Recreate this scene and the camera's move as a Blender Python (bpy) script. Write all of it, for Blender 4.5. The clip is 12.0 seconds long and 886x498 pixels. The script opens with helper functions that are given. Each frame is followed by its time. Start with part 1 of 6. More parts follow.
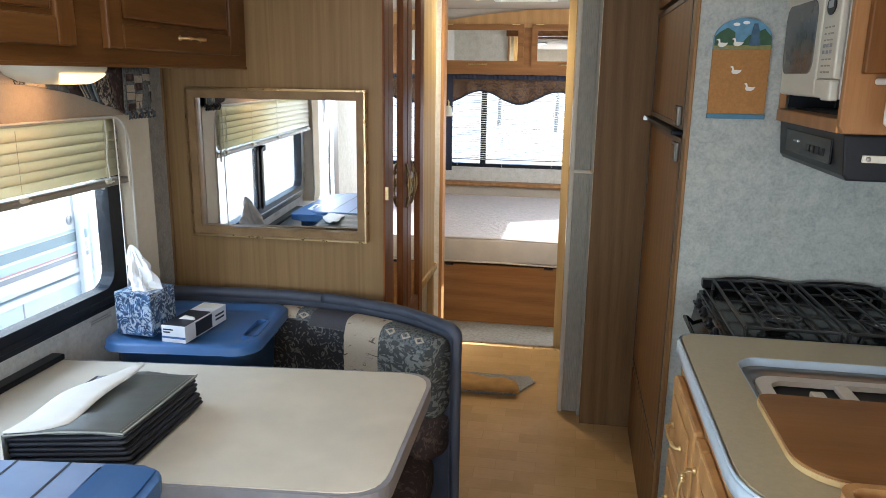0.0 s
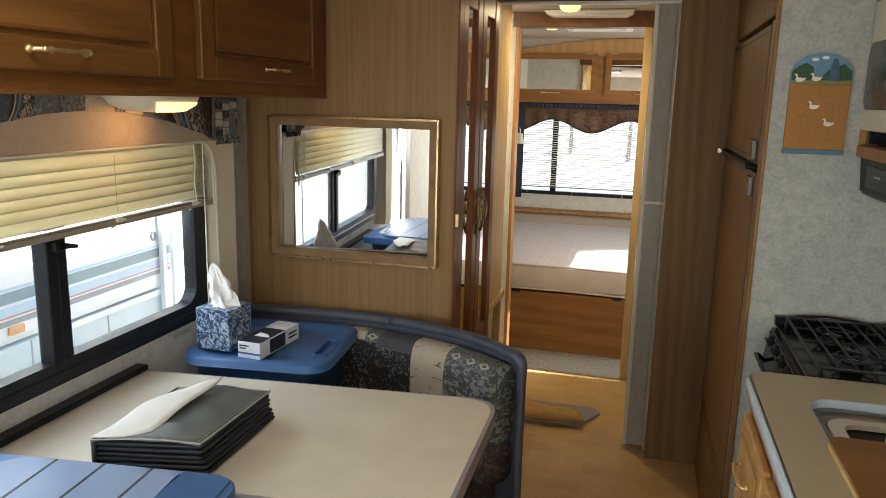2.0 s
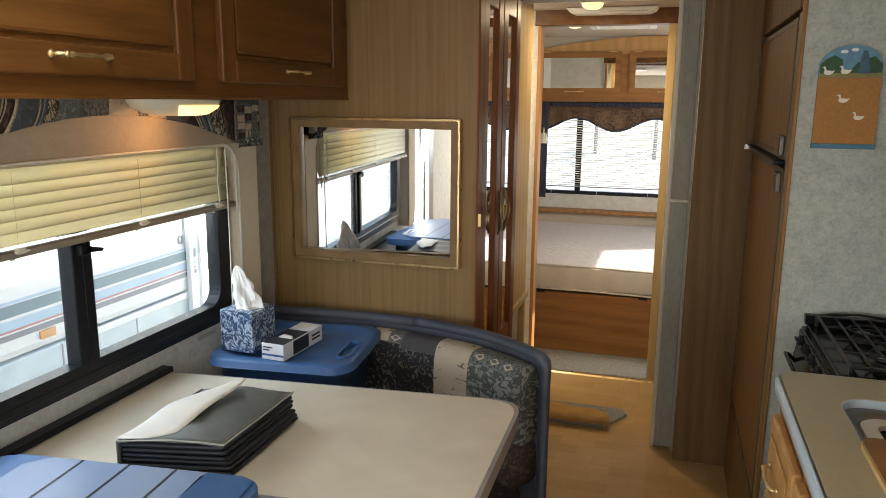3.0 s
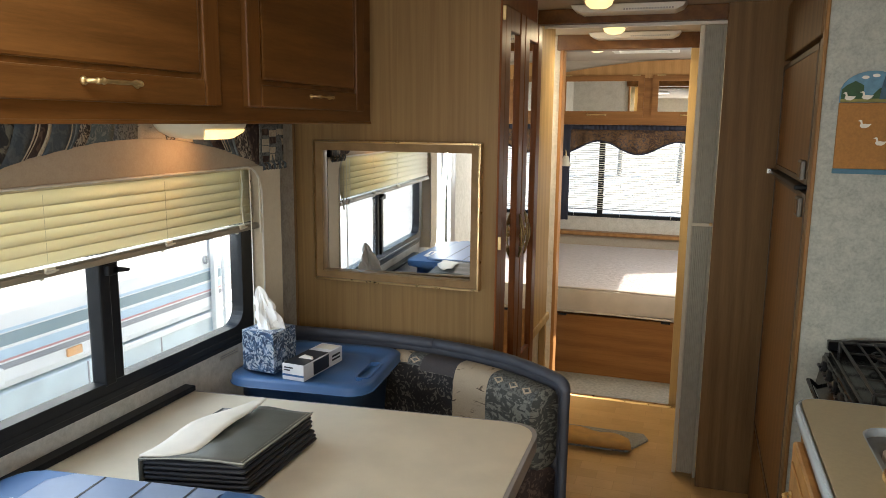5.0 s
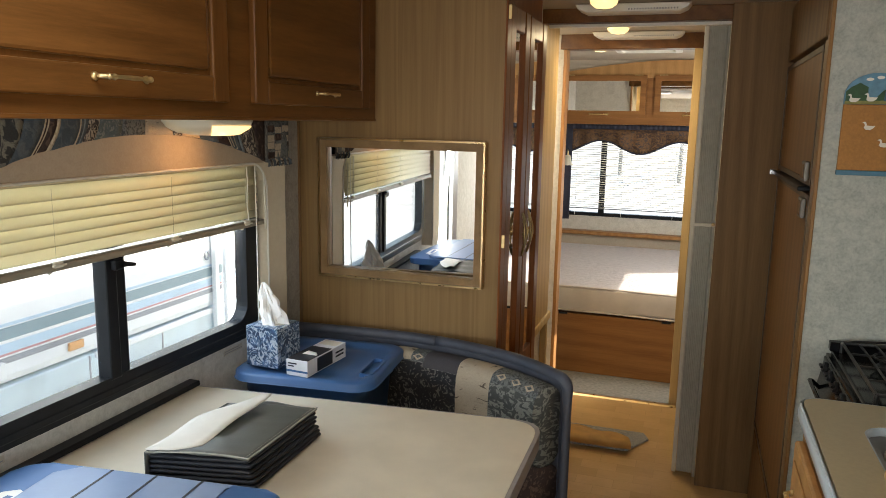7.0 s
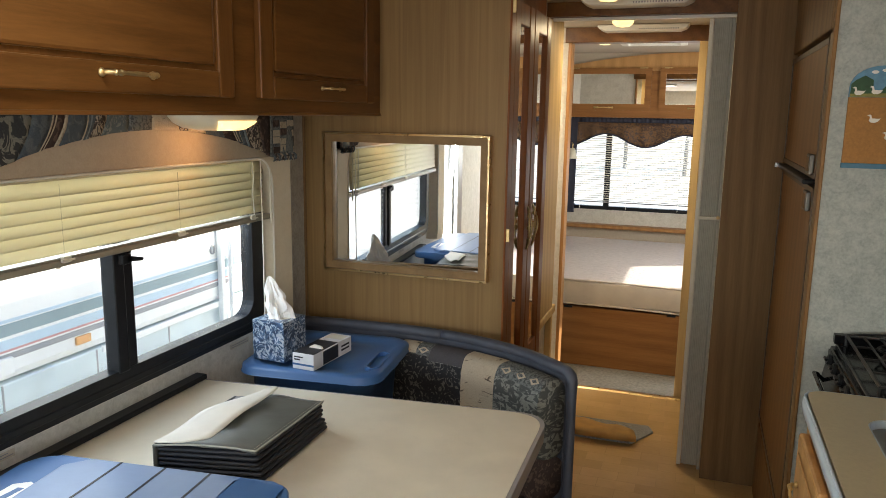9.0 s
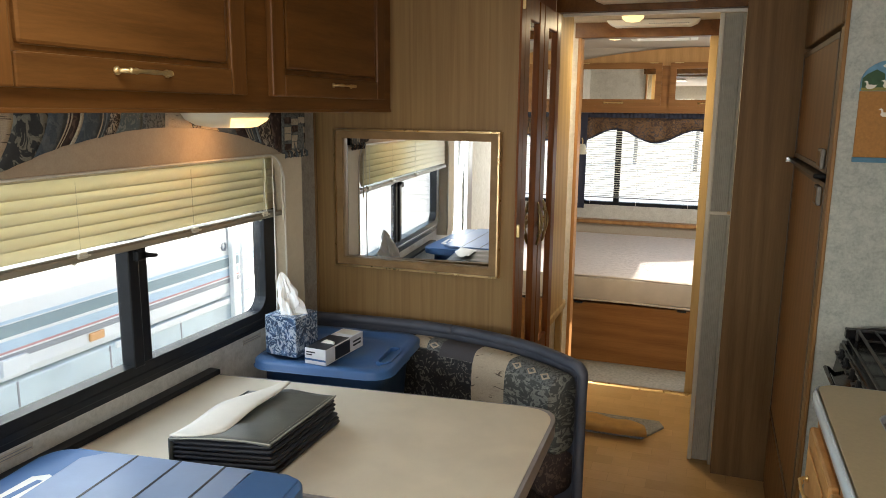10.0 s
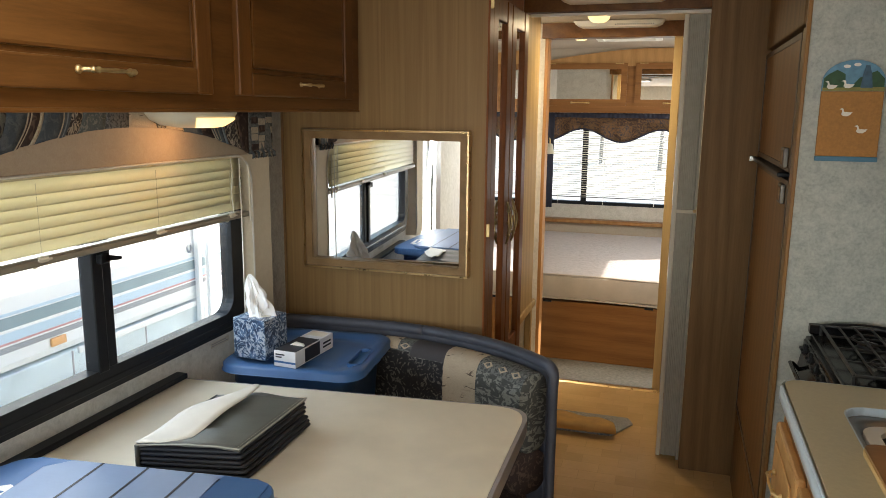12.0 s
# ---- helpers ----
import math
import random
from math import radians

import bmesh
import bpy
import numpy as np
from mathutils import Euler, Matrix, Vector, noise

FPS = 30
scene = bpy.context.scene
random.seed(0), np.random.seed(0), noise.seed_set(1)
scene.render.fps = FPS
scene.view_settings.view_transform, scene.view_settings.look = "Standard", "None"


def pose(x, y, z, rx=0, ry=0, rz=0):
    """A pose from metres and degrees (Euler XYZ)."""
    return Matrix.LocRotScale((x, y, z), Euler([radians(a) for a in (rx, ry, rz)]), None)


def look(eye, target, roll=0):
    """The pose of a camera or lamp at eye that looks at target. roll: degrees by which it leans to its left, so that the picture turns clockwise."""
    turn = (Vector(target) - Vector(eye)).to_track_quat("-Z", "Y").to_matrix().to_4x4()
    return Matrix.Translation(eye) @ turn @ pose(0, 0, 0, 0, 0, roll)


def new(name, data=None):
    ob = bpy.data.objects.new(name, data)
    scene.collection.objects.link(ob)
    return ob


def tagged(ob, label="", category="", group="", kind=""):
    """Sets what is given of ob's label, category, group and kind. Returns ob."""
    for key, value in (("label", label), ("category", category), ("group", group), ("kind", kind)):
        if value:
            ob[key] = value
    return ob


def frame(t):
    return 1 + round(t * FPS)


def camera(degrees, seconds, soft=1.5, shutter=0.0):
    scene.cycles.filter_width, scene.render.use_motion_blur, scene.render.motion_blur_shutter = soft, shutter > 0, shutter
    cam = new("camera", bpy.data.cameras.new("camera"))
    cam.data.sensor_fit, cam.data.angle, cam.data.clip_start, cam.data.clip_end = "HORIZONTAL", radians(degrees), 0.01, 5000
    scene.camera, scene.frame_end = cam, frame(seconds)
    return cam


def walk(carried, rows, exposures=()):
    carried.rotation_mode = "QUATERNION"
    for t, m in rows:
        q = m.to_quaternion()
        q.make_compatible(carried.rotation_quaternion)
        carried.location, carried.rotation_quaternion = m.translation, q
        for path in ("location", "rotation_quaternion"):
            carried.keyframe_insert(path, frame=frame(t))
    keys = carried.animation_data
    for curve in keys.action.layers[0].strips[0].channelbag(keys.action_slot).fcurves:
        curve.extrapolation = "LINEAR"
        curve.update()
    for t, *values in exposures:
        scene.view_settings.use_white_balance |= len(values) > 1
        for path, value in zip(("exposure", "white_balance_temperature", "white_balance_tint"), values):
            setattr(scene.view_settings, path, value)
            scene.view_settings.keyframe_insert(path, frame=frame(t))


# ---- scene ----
cam = camera(61.6, 12.0, 0.55)
EXPOSURE = 1.55
PATH = [
    (0, (-0.009, 0.18, 1.437), (-0.331, 2.1, 0.978), 0.8),
    (0.5, (-0.018, 0.189, 1.44), (-0.419, 2.094, 0.983), 1.4),
    (1, (-0.012, 0.171, 1.442), (-0.442, 2.072, 0.993), 1.6),
    (1.5, (-0.007, 0.156, 1.451), (-0.48, 2.051, 1.024), 1.4),
    (2, (-0.005, 0.147, 1.451), (-0.508, 2.042, 1.053), 1.4),
    (2.5, (-0.005, 0.145, 1.45), (-0.543, 2.03, 1.057), 1.1),
    (3, (0.0, 0.158, 1.446), (-0.568, 2.034, 1.051), 0.5),
    (5, (0.012, 0.147, 1.452), (-0.618, 2.014, 1.113), 0.6),
    (5.5, (0.011, 0.143, 1.454), (-0.616, 2.011, 1.114), 0.8),
    (6, (0.005, 0.138, 1.455), (-0.595, 2.016, 1.118), 1.2),
    (6.5, (0.005, 0.139, 1.452), (-0.6, 2.014, 1.11), 1.2),
    (7, (0.003, 0.135, 1.452), (-0.626, 2.002, 1.108), 1.1),
    (9, (0.005, 0.128, 1.454), (-0.635, 1.988, 1.093), 0.9),
    (9.5, (0.005, 0.123, 1.453), (-0.635, 1.983, 1.087), 0.8),
    (10, (0.006, 0.117, 1.454), (-0.658, 1.967, 1.083), 0.6),
    (10.5, (0.006, 0.116, 1.457), (-0.648, 1.968, 1.083), 0.6),
    (11, (0.007, 0.121, 1.456), (-0.633, 1.979, 1.083), 0.5),
    (11.5, (0.004, 0.123, 1.454), (-0.608, 1.991, 1.084), 0.5),
    (12, (-0.001, 0.121, 1.453), (-0.584, 1.998, 1.083), 0.6),
]
walk(cam, [(t, look(eye, aim, roll)) for t, eye, aim, roll in PATH], [(0.0, EXPOSURE + 0.32, 5700, 10), (0.4, EXPOSURE + 0.06, 5900, 10), (1.0, EXPOSURE + 0.04, 6150, 10), (2.0, EXPOSURE - 0.03, 6650, 10), (12.0, EXPOSURE - 0.03, 6720, 10)])

# ---- world, sun, lights ----
world = bpy.data.worlds.new("world")
scene.world = world
world.use_nodes = True
wn = world.node_tree
sky = wn.nodes.new("ShaderNodeTexSky")
sky.sky_type = "NISHITA"
sky.sun_disc = False
SUN_ELEV = 32.0
SUN_DIR = Vector((-0.90 * math.cos(radians(SUN_ELEV)), -0.436 * math.cos(radians(SUN_ELEV)), -math.sin(radians(SUN_ELEV))))
sky.sun_elevation = radians(SUN_ELEV)
sky.sun_rotation = math.atan2(0.90, 0.436)
wn.nodes["Background"].inputs["Strength"].default_value = 0.15
wn.links.new(sky.outputs[0], wn.nodes["Background"].inputs["Color"])

sun = new("sun", bpy.data.lights.new("sun", "SUN"))
sun.data.energy = 3.8
sun.data.angle = radians(0.5)
sun.data.color = (1.0, 0.95, 0.87)
sun.rotation_mode = "QUATERNION"
sun.rotation_quaternion = SUN_DIR.to_track_quat("-Z", "Y")


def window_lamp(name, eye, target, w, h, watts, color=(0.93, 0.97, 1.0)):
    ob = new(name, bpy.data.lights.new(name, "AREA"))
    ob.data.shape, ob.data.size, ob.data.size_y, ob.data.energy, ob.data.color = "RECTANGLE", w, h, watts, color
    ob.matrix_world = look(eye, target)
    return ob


window_lamp("windshield_daylight", (-0.1, -1.97, 1.28), (-0.1, 0, 1.2), 1.9, 0.75, 8)
# added fill from above, out of view, to lift the table and counter tops
window_lamp("overhead_fill", (-0.62, 0.86, 1.885), (-0.62, 0.86, 0.0), 0.36, 0.36, 1.4)
window_lamp("cab_window_daylight", (-1.22, 0.135, 0.9), (0, 0.0, 0.8), 0.25, 1.0, 8)
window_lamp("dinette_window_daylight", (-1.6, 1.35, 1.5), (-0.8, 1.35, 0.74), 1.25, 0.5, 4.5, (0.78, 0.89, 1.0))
# added fill from the unseen right side, to lift sill wall, tote and table
window_lamp("side_fill", (0.985, -1.2, 1.2), (-1.2, 0.6, 0.8), 1.2, 0.55, 4.5)
# unseen lamp for a presumed bath skylight; the ceiling there stays closed
window_lamp("presumed_bath_skylight", (-0.86, 3.5, 1.86), (-0.40, 3.85, 0.0), 0.3, 0.3, 3, (1.0, 0.9, 0.72))
window_lamp("bedroom_window_daylight", (0.985, 4.62, 1.12), (-1, 5.0, 0.5), 0.3, 0.6, 12)
window_lamp("hall_dome_bulb", (-0.38, 3.72, 1.845), (-0.38, 3.72, 0.0), 0.07, 0.07, 1.8, (1.0, 0.8, 0.5))
window_lamp("dinette_lamp_bulb", (-1.05, 1.65, 1.388), (-1.235, 1.52, 1.36), 0.1, 0.05, 0.085, (1.0, 0.5, 0.2))

# ---- materials ----


def nodes_of(name, rough=0.5, metal=0.0):
    m = bpy.data.materials.new(name)
    m.use_nodes = True
    nt = m.node_tree
    b = nt.nodes["Principled BSDF"]
    b.inputs["Roughness"].default_value = rough
    b.inputs["Metallic"].default_value = metal
    return m, nt, b


def coords(nt, scale=(1, 1, 1), rot=(0, 0, 0)):
    tc = nt.nodes.new("ShaderNodeTexCoord")
    mp = nt.nodes.new("ShaderNodeMapping")
    mp.inputs["Scale"].default_value = scale
    mp.inputs["Rotation"].default_value = [radians(a) for a in rot]
    nt.links.new(tc.outputs["Object"], mp.inputs["Vector"])
    return mp.outputs["Vector"]


def noise_tex(nt, vec, scale, detail=4, rough=0.55, dist=0.0):
    n = nt.nodes.new("ShaderNodeTexNoise")
    n.inputs["Scale"].default_value = scale
    n.inputs["Detail"].default_value = detail
    n.inputs["Roughness"].default_value = rough
    n.inputs["Distortion"].default_value = dist
    nt.links.new(vec, n.inputs["Vector"])
    return n.outputs["Fac"]


def ramp(nt, fac, stops, kind="LINEAR"):
    r = nt.nodes.new("ShaderNodeValToRGB")
    r.color_ramp.interpolation = kind
    els = r.color_ramp.elements
    while len(els) < len(stops):
        els.new(0.5)
    for e, (p, c) in zip(els, stops):
        e.position = p
        e.color = (*c, 1)
    nt.links.new(fac, r.inputs["Fac"])
    return r.outputs["Color"]


def mix(nt, fac, a, b, mode="MIX"):
    n = nt.nodes.new("ShaderNodeMix")
    n.data_type, n.blend_type = "RGBA", mode
    for sock, v in ((n.inputs[0], fac), (n.inputs[6], a), (n.inputs[7], b)):
        if isinstance(v, (int, float)):
            sock.default_value = v
        elif isinstance(v, tuple):
            sock.default_value = (*v, 1)
        else:
            nt.links.new(v, sock)
    return n.outputs[2]


def bump(nt, b, height, strength, dist=0.002):
    n = nt.nodes.new("ShaderNodeBump")
    n.inputs["Strength"].default_value = strength
    n.inputs["Distance"].default_value = dist
    nt.links.new(height, n.inputs["Height"])
    nt.links.new(n.outputs[0], b.inputs["Normal"])


def plain(name, c, rough=0.5, metal=0.0, var=0.12, scale=18.0, bmp=0.05, fine=220.0):
    """Paint, plastic, metal: the colour varied at two scales, with fine relief."""
    m, nt, b = nodes_of(name, rough, metal)
    v = coords(nt)
    n1 = noise_tex(nt, v, scale, 5)
    n2 = noise_tex(nt, v, fine, 2)
    lo = tuple(x * (1 - var) for x in c)
    hi = tuple(min(1, x * (1 + var)) for x in c)
    col = ramp(nt, n1, [(0.3, lo), (0.7, hi)])
    nt.links.new(col, b.inputs["Base Color"])
    rr = nt.nodes.new("ShaderNodeMapRange")
    rr.inputs[3].default_value, rr.inputs[4].default_value = rough * 0.85, min(1, rough * 1.2)
    nt.links.new(n1, rr.inputs[0])
    nt.links.new(rr.outputs[0], b.inputs["Roughness"])
    if bmp:
        bump(nt, b, n2, bmp, 0.001)
    return m


def wood(name, dark, light, grain=(60, 60, 3.0), rough=0.4, cath=1.0, gloss=0.2):
    """Grain stretched along the axis whose scale is small."""
    m, nt, b = nodes_of(name, rough)
    v = coords(nt, grain)
    fine = noise_tex(nt, v, 3.2, 6, 0.7, 0.3)
    v2 = coords(nt, tuple(g * 0.16 for g in grain))
    broad = noise_tex(nt, v2, 1.6, 3, 0.5, 1.4 * cath)
    wv = nt.nodes.new("ShaderNodeTexWave")
    wv.wave_type, wv.bands_direction = "BANDS", "DIAGONAL"
    wv.inputs["Scale"].default_value = 0.9
    wv.inputs["Distortion"].default_value = 7.0 * cath
    wv.inputs["Detail"].default_value = 3
    wv.inputs["Detail Scale"].default_value = 0.7
    nt.links.new(v2, wv.inputs["Vector"])
    mid = tuple((x + y) / 2 for x, y in zip(dark, light))
    c1 = ramp(nt, fine, [(0.32, dark), (0.5, mid), (0.68, light)])
    c2 = ramp(nt, broad, [(0.3, tuple(x * 0.9 for x in dark)), (0.7, light)])
    c3 = ramp(nt, wv.outputs["Fac"], [(0.0, tuple(x * 0.85 for x in mid)), (1.0, tuple(min(1, x * 1.08) for x in light))])
    col = mix(nt, 0.35, mix(nt, 0.45, c1, c2), c3)
    nt.links.new(col, b.inputs["Base Color"])
    b.inputs["Specular IOR Level"].default_value = gloss
    bump(nt, b, fine, 0.12, 0.001)
    return m


def wallpaper(name, a, c, scale=26.0):
    m, nt, b = nodes_of(name, 0.75)
    b.inputs["Specular IOR Level"].default_value = 0.15
    v = coords(nt)
    n1 = noise_tex(nt, v, scale, 6, 0.7, 0.6)
    n2 = noise_tex(nt, v, scale * 4.2, 3, 0.6)
    col = mix(nt, 0.4, ramp(nt, n1, [(0.35, a), (0.62, c)]), ramp(nt, n2, [(0.35, a), (0.6, c)]))
    nt.links.new(col, b.inputs["Base Color"])
    bump(nt, b, n2, 0.15, 0.001)
    return m


def patch_fabric(name, palette, cell=7.0, motif=55.0, stretch=(1, 1, 1.3), twist=2.5):
    """Woven patchwork: square patches in several colours, each with a broken motif."""
    m, nt, b = nodes_of(name, 0.9)
    v = coords(nt, stretch)
    vo = nt.nodes.new("ShaderNodeTexVoronoi")
    vo.distance = "CHEBYCHEV"
    vo.inputs["Scale"].default_value = cell
    vo.inputs["Randomness"].default_value = 0.6
    nt.links.new(v, vo.inputs["Vector"])
    sep = nt.nodes.new("ShaderNodeSeparateColor")
    nt.links.new(vo.outputs["Color"], sep.inputs[0])
    n = len(palette)
    base = ramp(nt, sep.outputs[0], [(i / n, p[0]) for i, p in enumerate(palette)], "CONSTANT")
    over = ramp(nt, sep.outputs[0], [(i / n, p[1]) for i, p in enumerate(palette)], "CONSTANT")
    n1 = noise_tex(nt, v, motif, 4, 0.7, twist)
    mask = ramp(nt, n1, [(0.5, (0, 0, 0)), (0.56, (1, 1, 1))])
    weave = noise_tex(nt, v, 420, 1)
    col = mix(nt, mask, base, over)
    col = mix(nt, 0.35, col, ramp(nt, weave, [(0.3, (0.2, 0.2, 0.2)), (0.7, (1, 1, 1))]), "MULTIPLY")
    nt.links.new(col, b.inputs["Base Color"])
    bump(nt, b, weave, 0.4, 0.001)
    return m


def glow(name, c, strength):
    m, nt, b = nodes_of(name, 0.4)
    b.inputs["Base Color"].default_value = (0.8, 0.75, 0.6, 1)
    b.inputs["Emission Color"].default_value = (*c, 1)
    b.inputs["Emission Strength"].default_value = strength
    return m


def pane_glass(name, tint=(0.97, 0.99, 0.99)):
    m, nt, b = nodes_of(name)
    nt.nodes.remove(b)
    tr = nt.nodes.new("ShaderNodeBsdfTransparent")
    tr.inputs[0].default_value = (*tint, 1)
    gl = nt.nodes.new("ShaderNodeBsdfGlossy")
    gl.inputs["Roughness"].default_value = 0.02
    lw = nt.nodes.new("ShaderNodeLayerWeight")
    pw = nt.nodes.new("ShaderNodeMath")
    pw.operation = "POWER"
    pw.inputs[1].default_value = 5.0
    nt.links.new(lw.outputs["Facing"], pw.inputs[0])
    sc_ = nt.nodes.new("ShaderNodeMath")
    sc_.operation = "MULTIPLY_ADD"
    sc_.inputs[1].default_value, sc_.inputs[2].default_value = 0.5, 0.03
    nt.links.new(pw.outputs[0], sc_.inputs[0])
    ms = nt.nodes.new("ShaderNodeMixShader")
    nt.links.new(sc_.outputs[0], ms.inputs[0])
    nt.links.new(tr.outputs[0], ms.inputs[1])
    nt.links.new(gl.outputs[0], ms.inputs[2])
    # dried water spots and a thin film of dust
    spots = ramp(nt, noise_tex(nt, coords(nt), 95, 3, 0.7), [(0.6, (0.025, 0.025, 0.025)), (0.74, (0.2, 0.2, 0.2))])
    film = ramp(nt, noise_tex(nt, coords(nt), 5, 3, 0.6), [(0.38, (0.15, 0.15, 0.15)), (0.66, (1, 1, 1))])
    dust = nt.nodes.new("ShaderNodeBsdfTranslucent")
    dust.inputs[0].default_value = (0.85, 0.88, 0.9, 1)
    md = nt.nodes.new("ShaderNodeMixShader")
    nt.links.new(mix(nt, 1.0, spots, film, "MULTIPLY"), md.inputs[0])
    nt.links.new(ms.outputs[0], md.inputs[1])
    nt.links.new(dust.outputs[0], md.inputs[2])
    nt.links.new(md.outputs[0], nt.nodes["Material Output"].inputs["Surface"])
    return m


OAK_CAB = wood("oak_cabinet", (0.068, 0.025, 0.0055), (0.2, 0.085, 0.022), (40, 3.4, 40), 0.36, 1.5)
OAK_CAB_V = wood("oak_cabinet_upright", (0.092, 0.034, 0.008), (0.195, 0.082, 0.021), (40, 40, 3.4), 0.36, 1.5)
OAK_HONEY = wood("honey_oak", (0.36, 0.18, 0.06), (0.55, 0.31, 0.12), (50, 50, 3.5))
OAK_TRIM = wood("oak_trim", (0.25, 0.11, 0.035), (0.4, 0.2, 0.075), (60, 60, 4))
PANEL_TAN = wood("tan_wall_panel", (0.225, 0.128, 0.055), (0.3, 0.191, 0.081), (95, 95, 2.0), 0.42, 3.2)
PANEL_DARK = wood("brown_wall_panel", (0.135, 0.076, 0.034), (0.27, 0.162, 0.075), (60, 60, 2.2), 0.5, 1.6, 0.12)
CHERRY = wood("cherry_door", (0.17, 0.052, 0.017), (0.27, 0.098, 0.034), (70, 70, 3.0), 0.35, 1.0, 0.12)
FRIDGE_WOOD = wood("fridge_panel", (0.165, 0.08, 0.027), (0.29, 0.15, 0.053), (60, 60, 2.5), 0.45)
BED_WOOD = wood("bed_base_panel", (0.19, 0.078, 0.022), (0.34, 0.155, 0.05), (3, 50, 50), 0.45)
FRAME_WOOD = wood("mirror_frame_wood", (0.19, 0.115, 0.05), (0.29, 0.185, 0.09), (40, 40, 40), 0.45)
CREAM_WOOD = wood("pale_maple", (0.47, 0.32, 0.14), (0.62, 0.445, 0.21), (55, 55, 3.0), 0.5)
BOARD_WOOD = wood("cutting_board_wood", (0.19, 0.085, 0.026), (0.3, 0.148, 0.05), (3.0, 40, 40), 0.3)
WALL_BLUE = wallpaper("blue_grey_wallpaper", (0.295, 0.315, 0.288), (0.46, 0.47, 0.42), 34)
WALL_CREAM = wallpaper("cream_wallpaper", (0.5, 0.46, 0.38), (0.66, 0.62, 0.54), 20)
WALL_PALE = wallpaper("pale_marbled_wallpaper", (0.56, 0.55, 0.5), (0.76, 0.75, 0.7), 24)
WALL_TAUPE = wallpaper("taupe_vinyl", (0.42, 0.345, 0.255), (0.48, 0.405, 0.305), 60)
WALL_BEIGE = wallpaper("cream_panel_vinyl", (0.62, 0.54, 0.4), (0.68, 0.6, 0.46), 50)
WALL_GREY = wallpaper("grey_border_paper", (0.3, 0.285, 0.25), (0.46, 0.44, 0.39), 30)
CEILING = plain("ceiling_vinyl", (0.46, 0.39, 0.3), 0.7, 0, 0.05, 8, 0.2, 90)
WHITE = plain("white_plastic", (0.74, 0.71, 0.63), 0.4, 0, 0.05, 12, 0.03)
IVORY = plain("ivory_plastic", (0.66, 0.62, 0.5), 0.4, 0, 0.05, 12, 0.03)
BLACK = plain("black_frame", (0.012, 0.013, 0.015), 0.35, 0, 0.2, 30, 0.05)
SMOKED = plain("smoked_oven_glass", (0.1, 0.1, 0.095), 0.22, 0, 0.1, 30, 0.02)
BROWN_METAL = plain("brown_metal_edge", (0.10, 0.065, 0.04), 0.5, 0, 0.1, 30, 0.02)
BLACK_ENAMEL = plain("black_enamel", (0.006, 0.006, 0.007), 0.13, 0, 0.2, 30, 0.02)
CAST_IRON = plain("cast_iron", (0.007, 0.007, 0.007), 0.4, 0, 0.25, 60, 0.3, 300)
BRASS = plain("brass", (0.7, 0.53, 0.26), 0.42, 1.0, 0.12, 60, 0.05)
ANTIQUE = plain("antique_brass", (0.46, 0.35, 0.17), 0.35, 1.0, 0.2, 60, 0.05)
GOLD_TRIM = plain("gold_edge", (0.55, 0.39, 0.2), 0.28, 1.0, 0.1, 40, 0.05)
STEEL = plain("stainless_steel", (0.36, 0.36, 0.35), 0.4, 1.0, 0.08, 30, 0.05, 400)
DULL_METAL = plain("dull_metal", (0.2, 0.19, 0.17), 0.5, 1.0, 0.1, 40, 0.05)
CHROME = plain("chrome", (0.7, 0.7, 0.7), 0.12, 1.0, 0.05, 30, 0.0)
LAMINATE = plain("beige_laminate", (0.44, 0.385, 0.245), 0.34, 0, 0.06, 120, 0.04, 500)
TABLE_TOP = plain("table_laminate", (0.665, 0.6, 0.47), 0.34, 0, 0.07, 9, 0.03, 500)
EDGE_BLUE = plain("pale_blue_edge", (0.45, 0.54, 0.61), 0.35, 0, 0.05, 30, 0.03)
EDGE_GREY = plain("taupe_edge", (0.26, 0.25, 0.25), 0.4, 0, 0.08, 30, 0.03)
TOTE_BLUE = plain("blue_tote_plastic", (0.045, 0.122, 0.28), 0.4, 0, 0.12, 9, 0.12, 160)
TOTE_DUST_GLARE = plain("dusty_glared_tote_plastic", (0.135, 0.205, 0.345), 0.4, 0, 0.12, 9, 0.12, 160)
VINYL_NAVY = plain("blue_grey_vinyl", (0.062, 0.068, 0.088), 0.5, 0, 0.2, 14, 0.3, 120)
NAVY_CLOTH = plain("navy_cloth", (0.03, 0.032, 0.05), 0.9, 0, 0.2, 30, 0.3, 200)
GREY_VINYL = plain("grey_accordion_vinyl", (0.4, 0.385, 0.32), 0.6, 0, 0.08, 30, 0.3, 260)
FOLDER_TOP = plain("grey_green_folder", (0.11, 0.118, 0.106), 0.3, 0, 0.12, 9, 0.25, 240)
FOLDER_DARK = plain("black_folder_paper", (0.014, 0.016, 0.022), 0.55, 0, 0.25, 30, 0.2)
PAPER = plain("off_white_paper", (0.69, 0.665, 0.59), 0.6, 0, 0.06, 16, 0.1)
CARTON = plain("white_carton_card", (0.7, 0.71, 0.72), 0.45, 0, 0.05, 30, 0.1)
TISSUE = plain("tissue_paper", (0.85, 0.85, 0.84), 0.9, 0, 0.03, 30, 0.3, 120)
MATTRESS = plain("mattress_cloth", (0.53, 0.475, 0.455), 0.45, 0, 0.1, 30, 1.0, 34)
MATTRESS_SIDE = plain("mattress_satin", (0.56, 0.49, 0.41), 0.4, 0, 0.07, 12, 0.3, 60)
CARPET = plain("grey_carpet", (0.24, 0.225, 0.195), 0.95, 0, 0.25, 60, 0.8, 300)
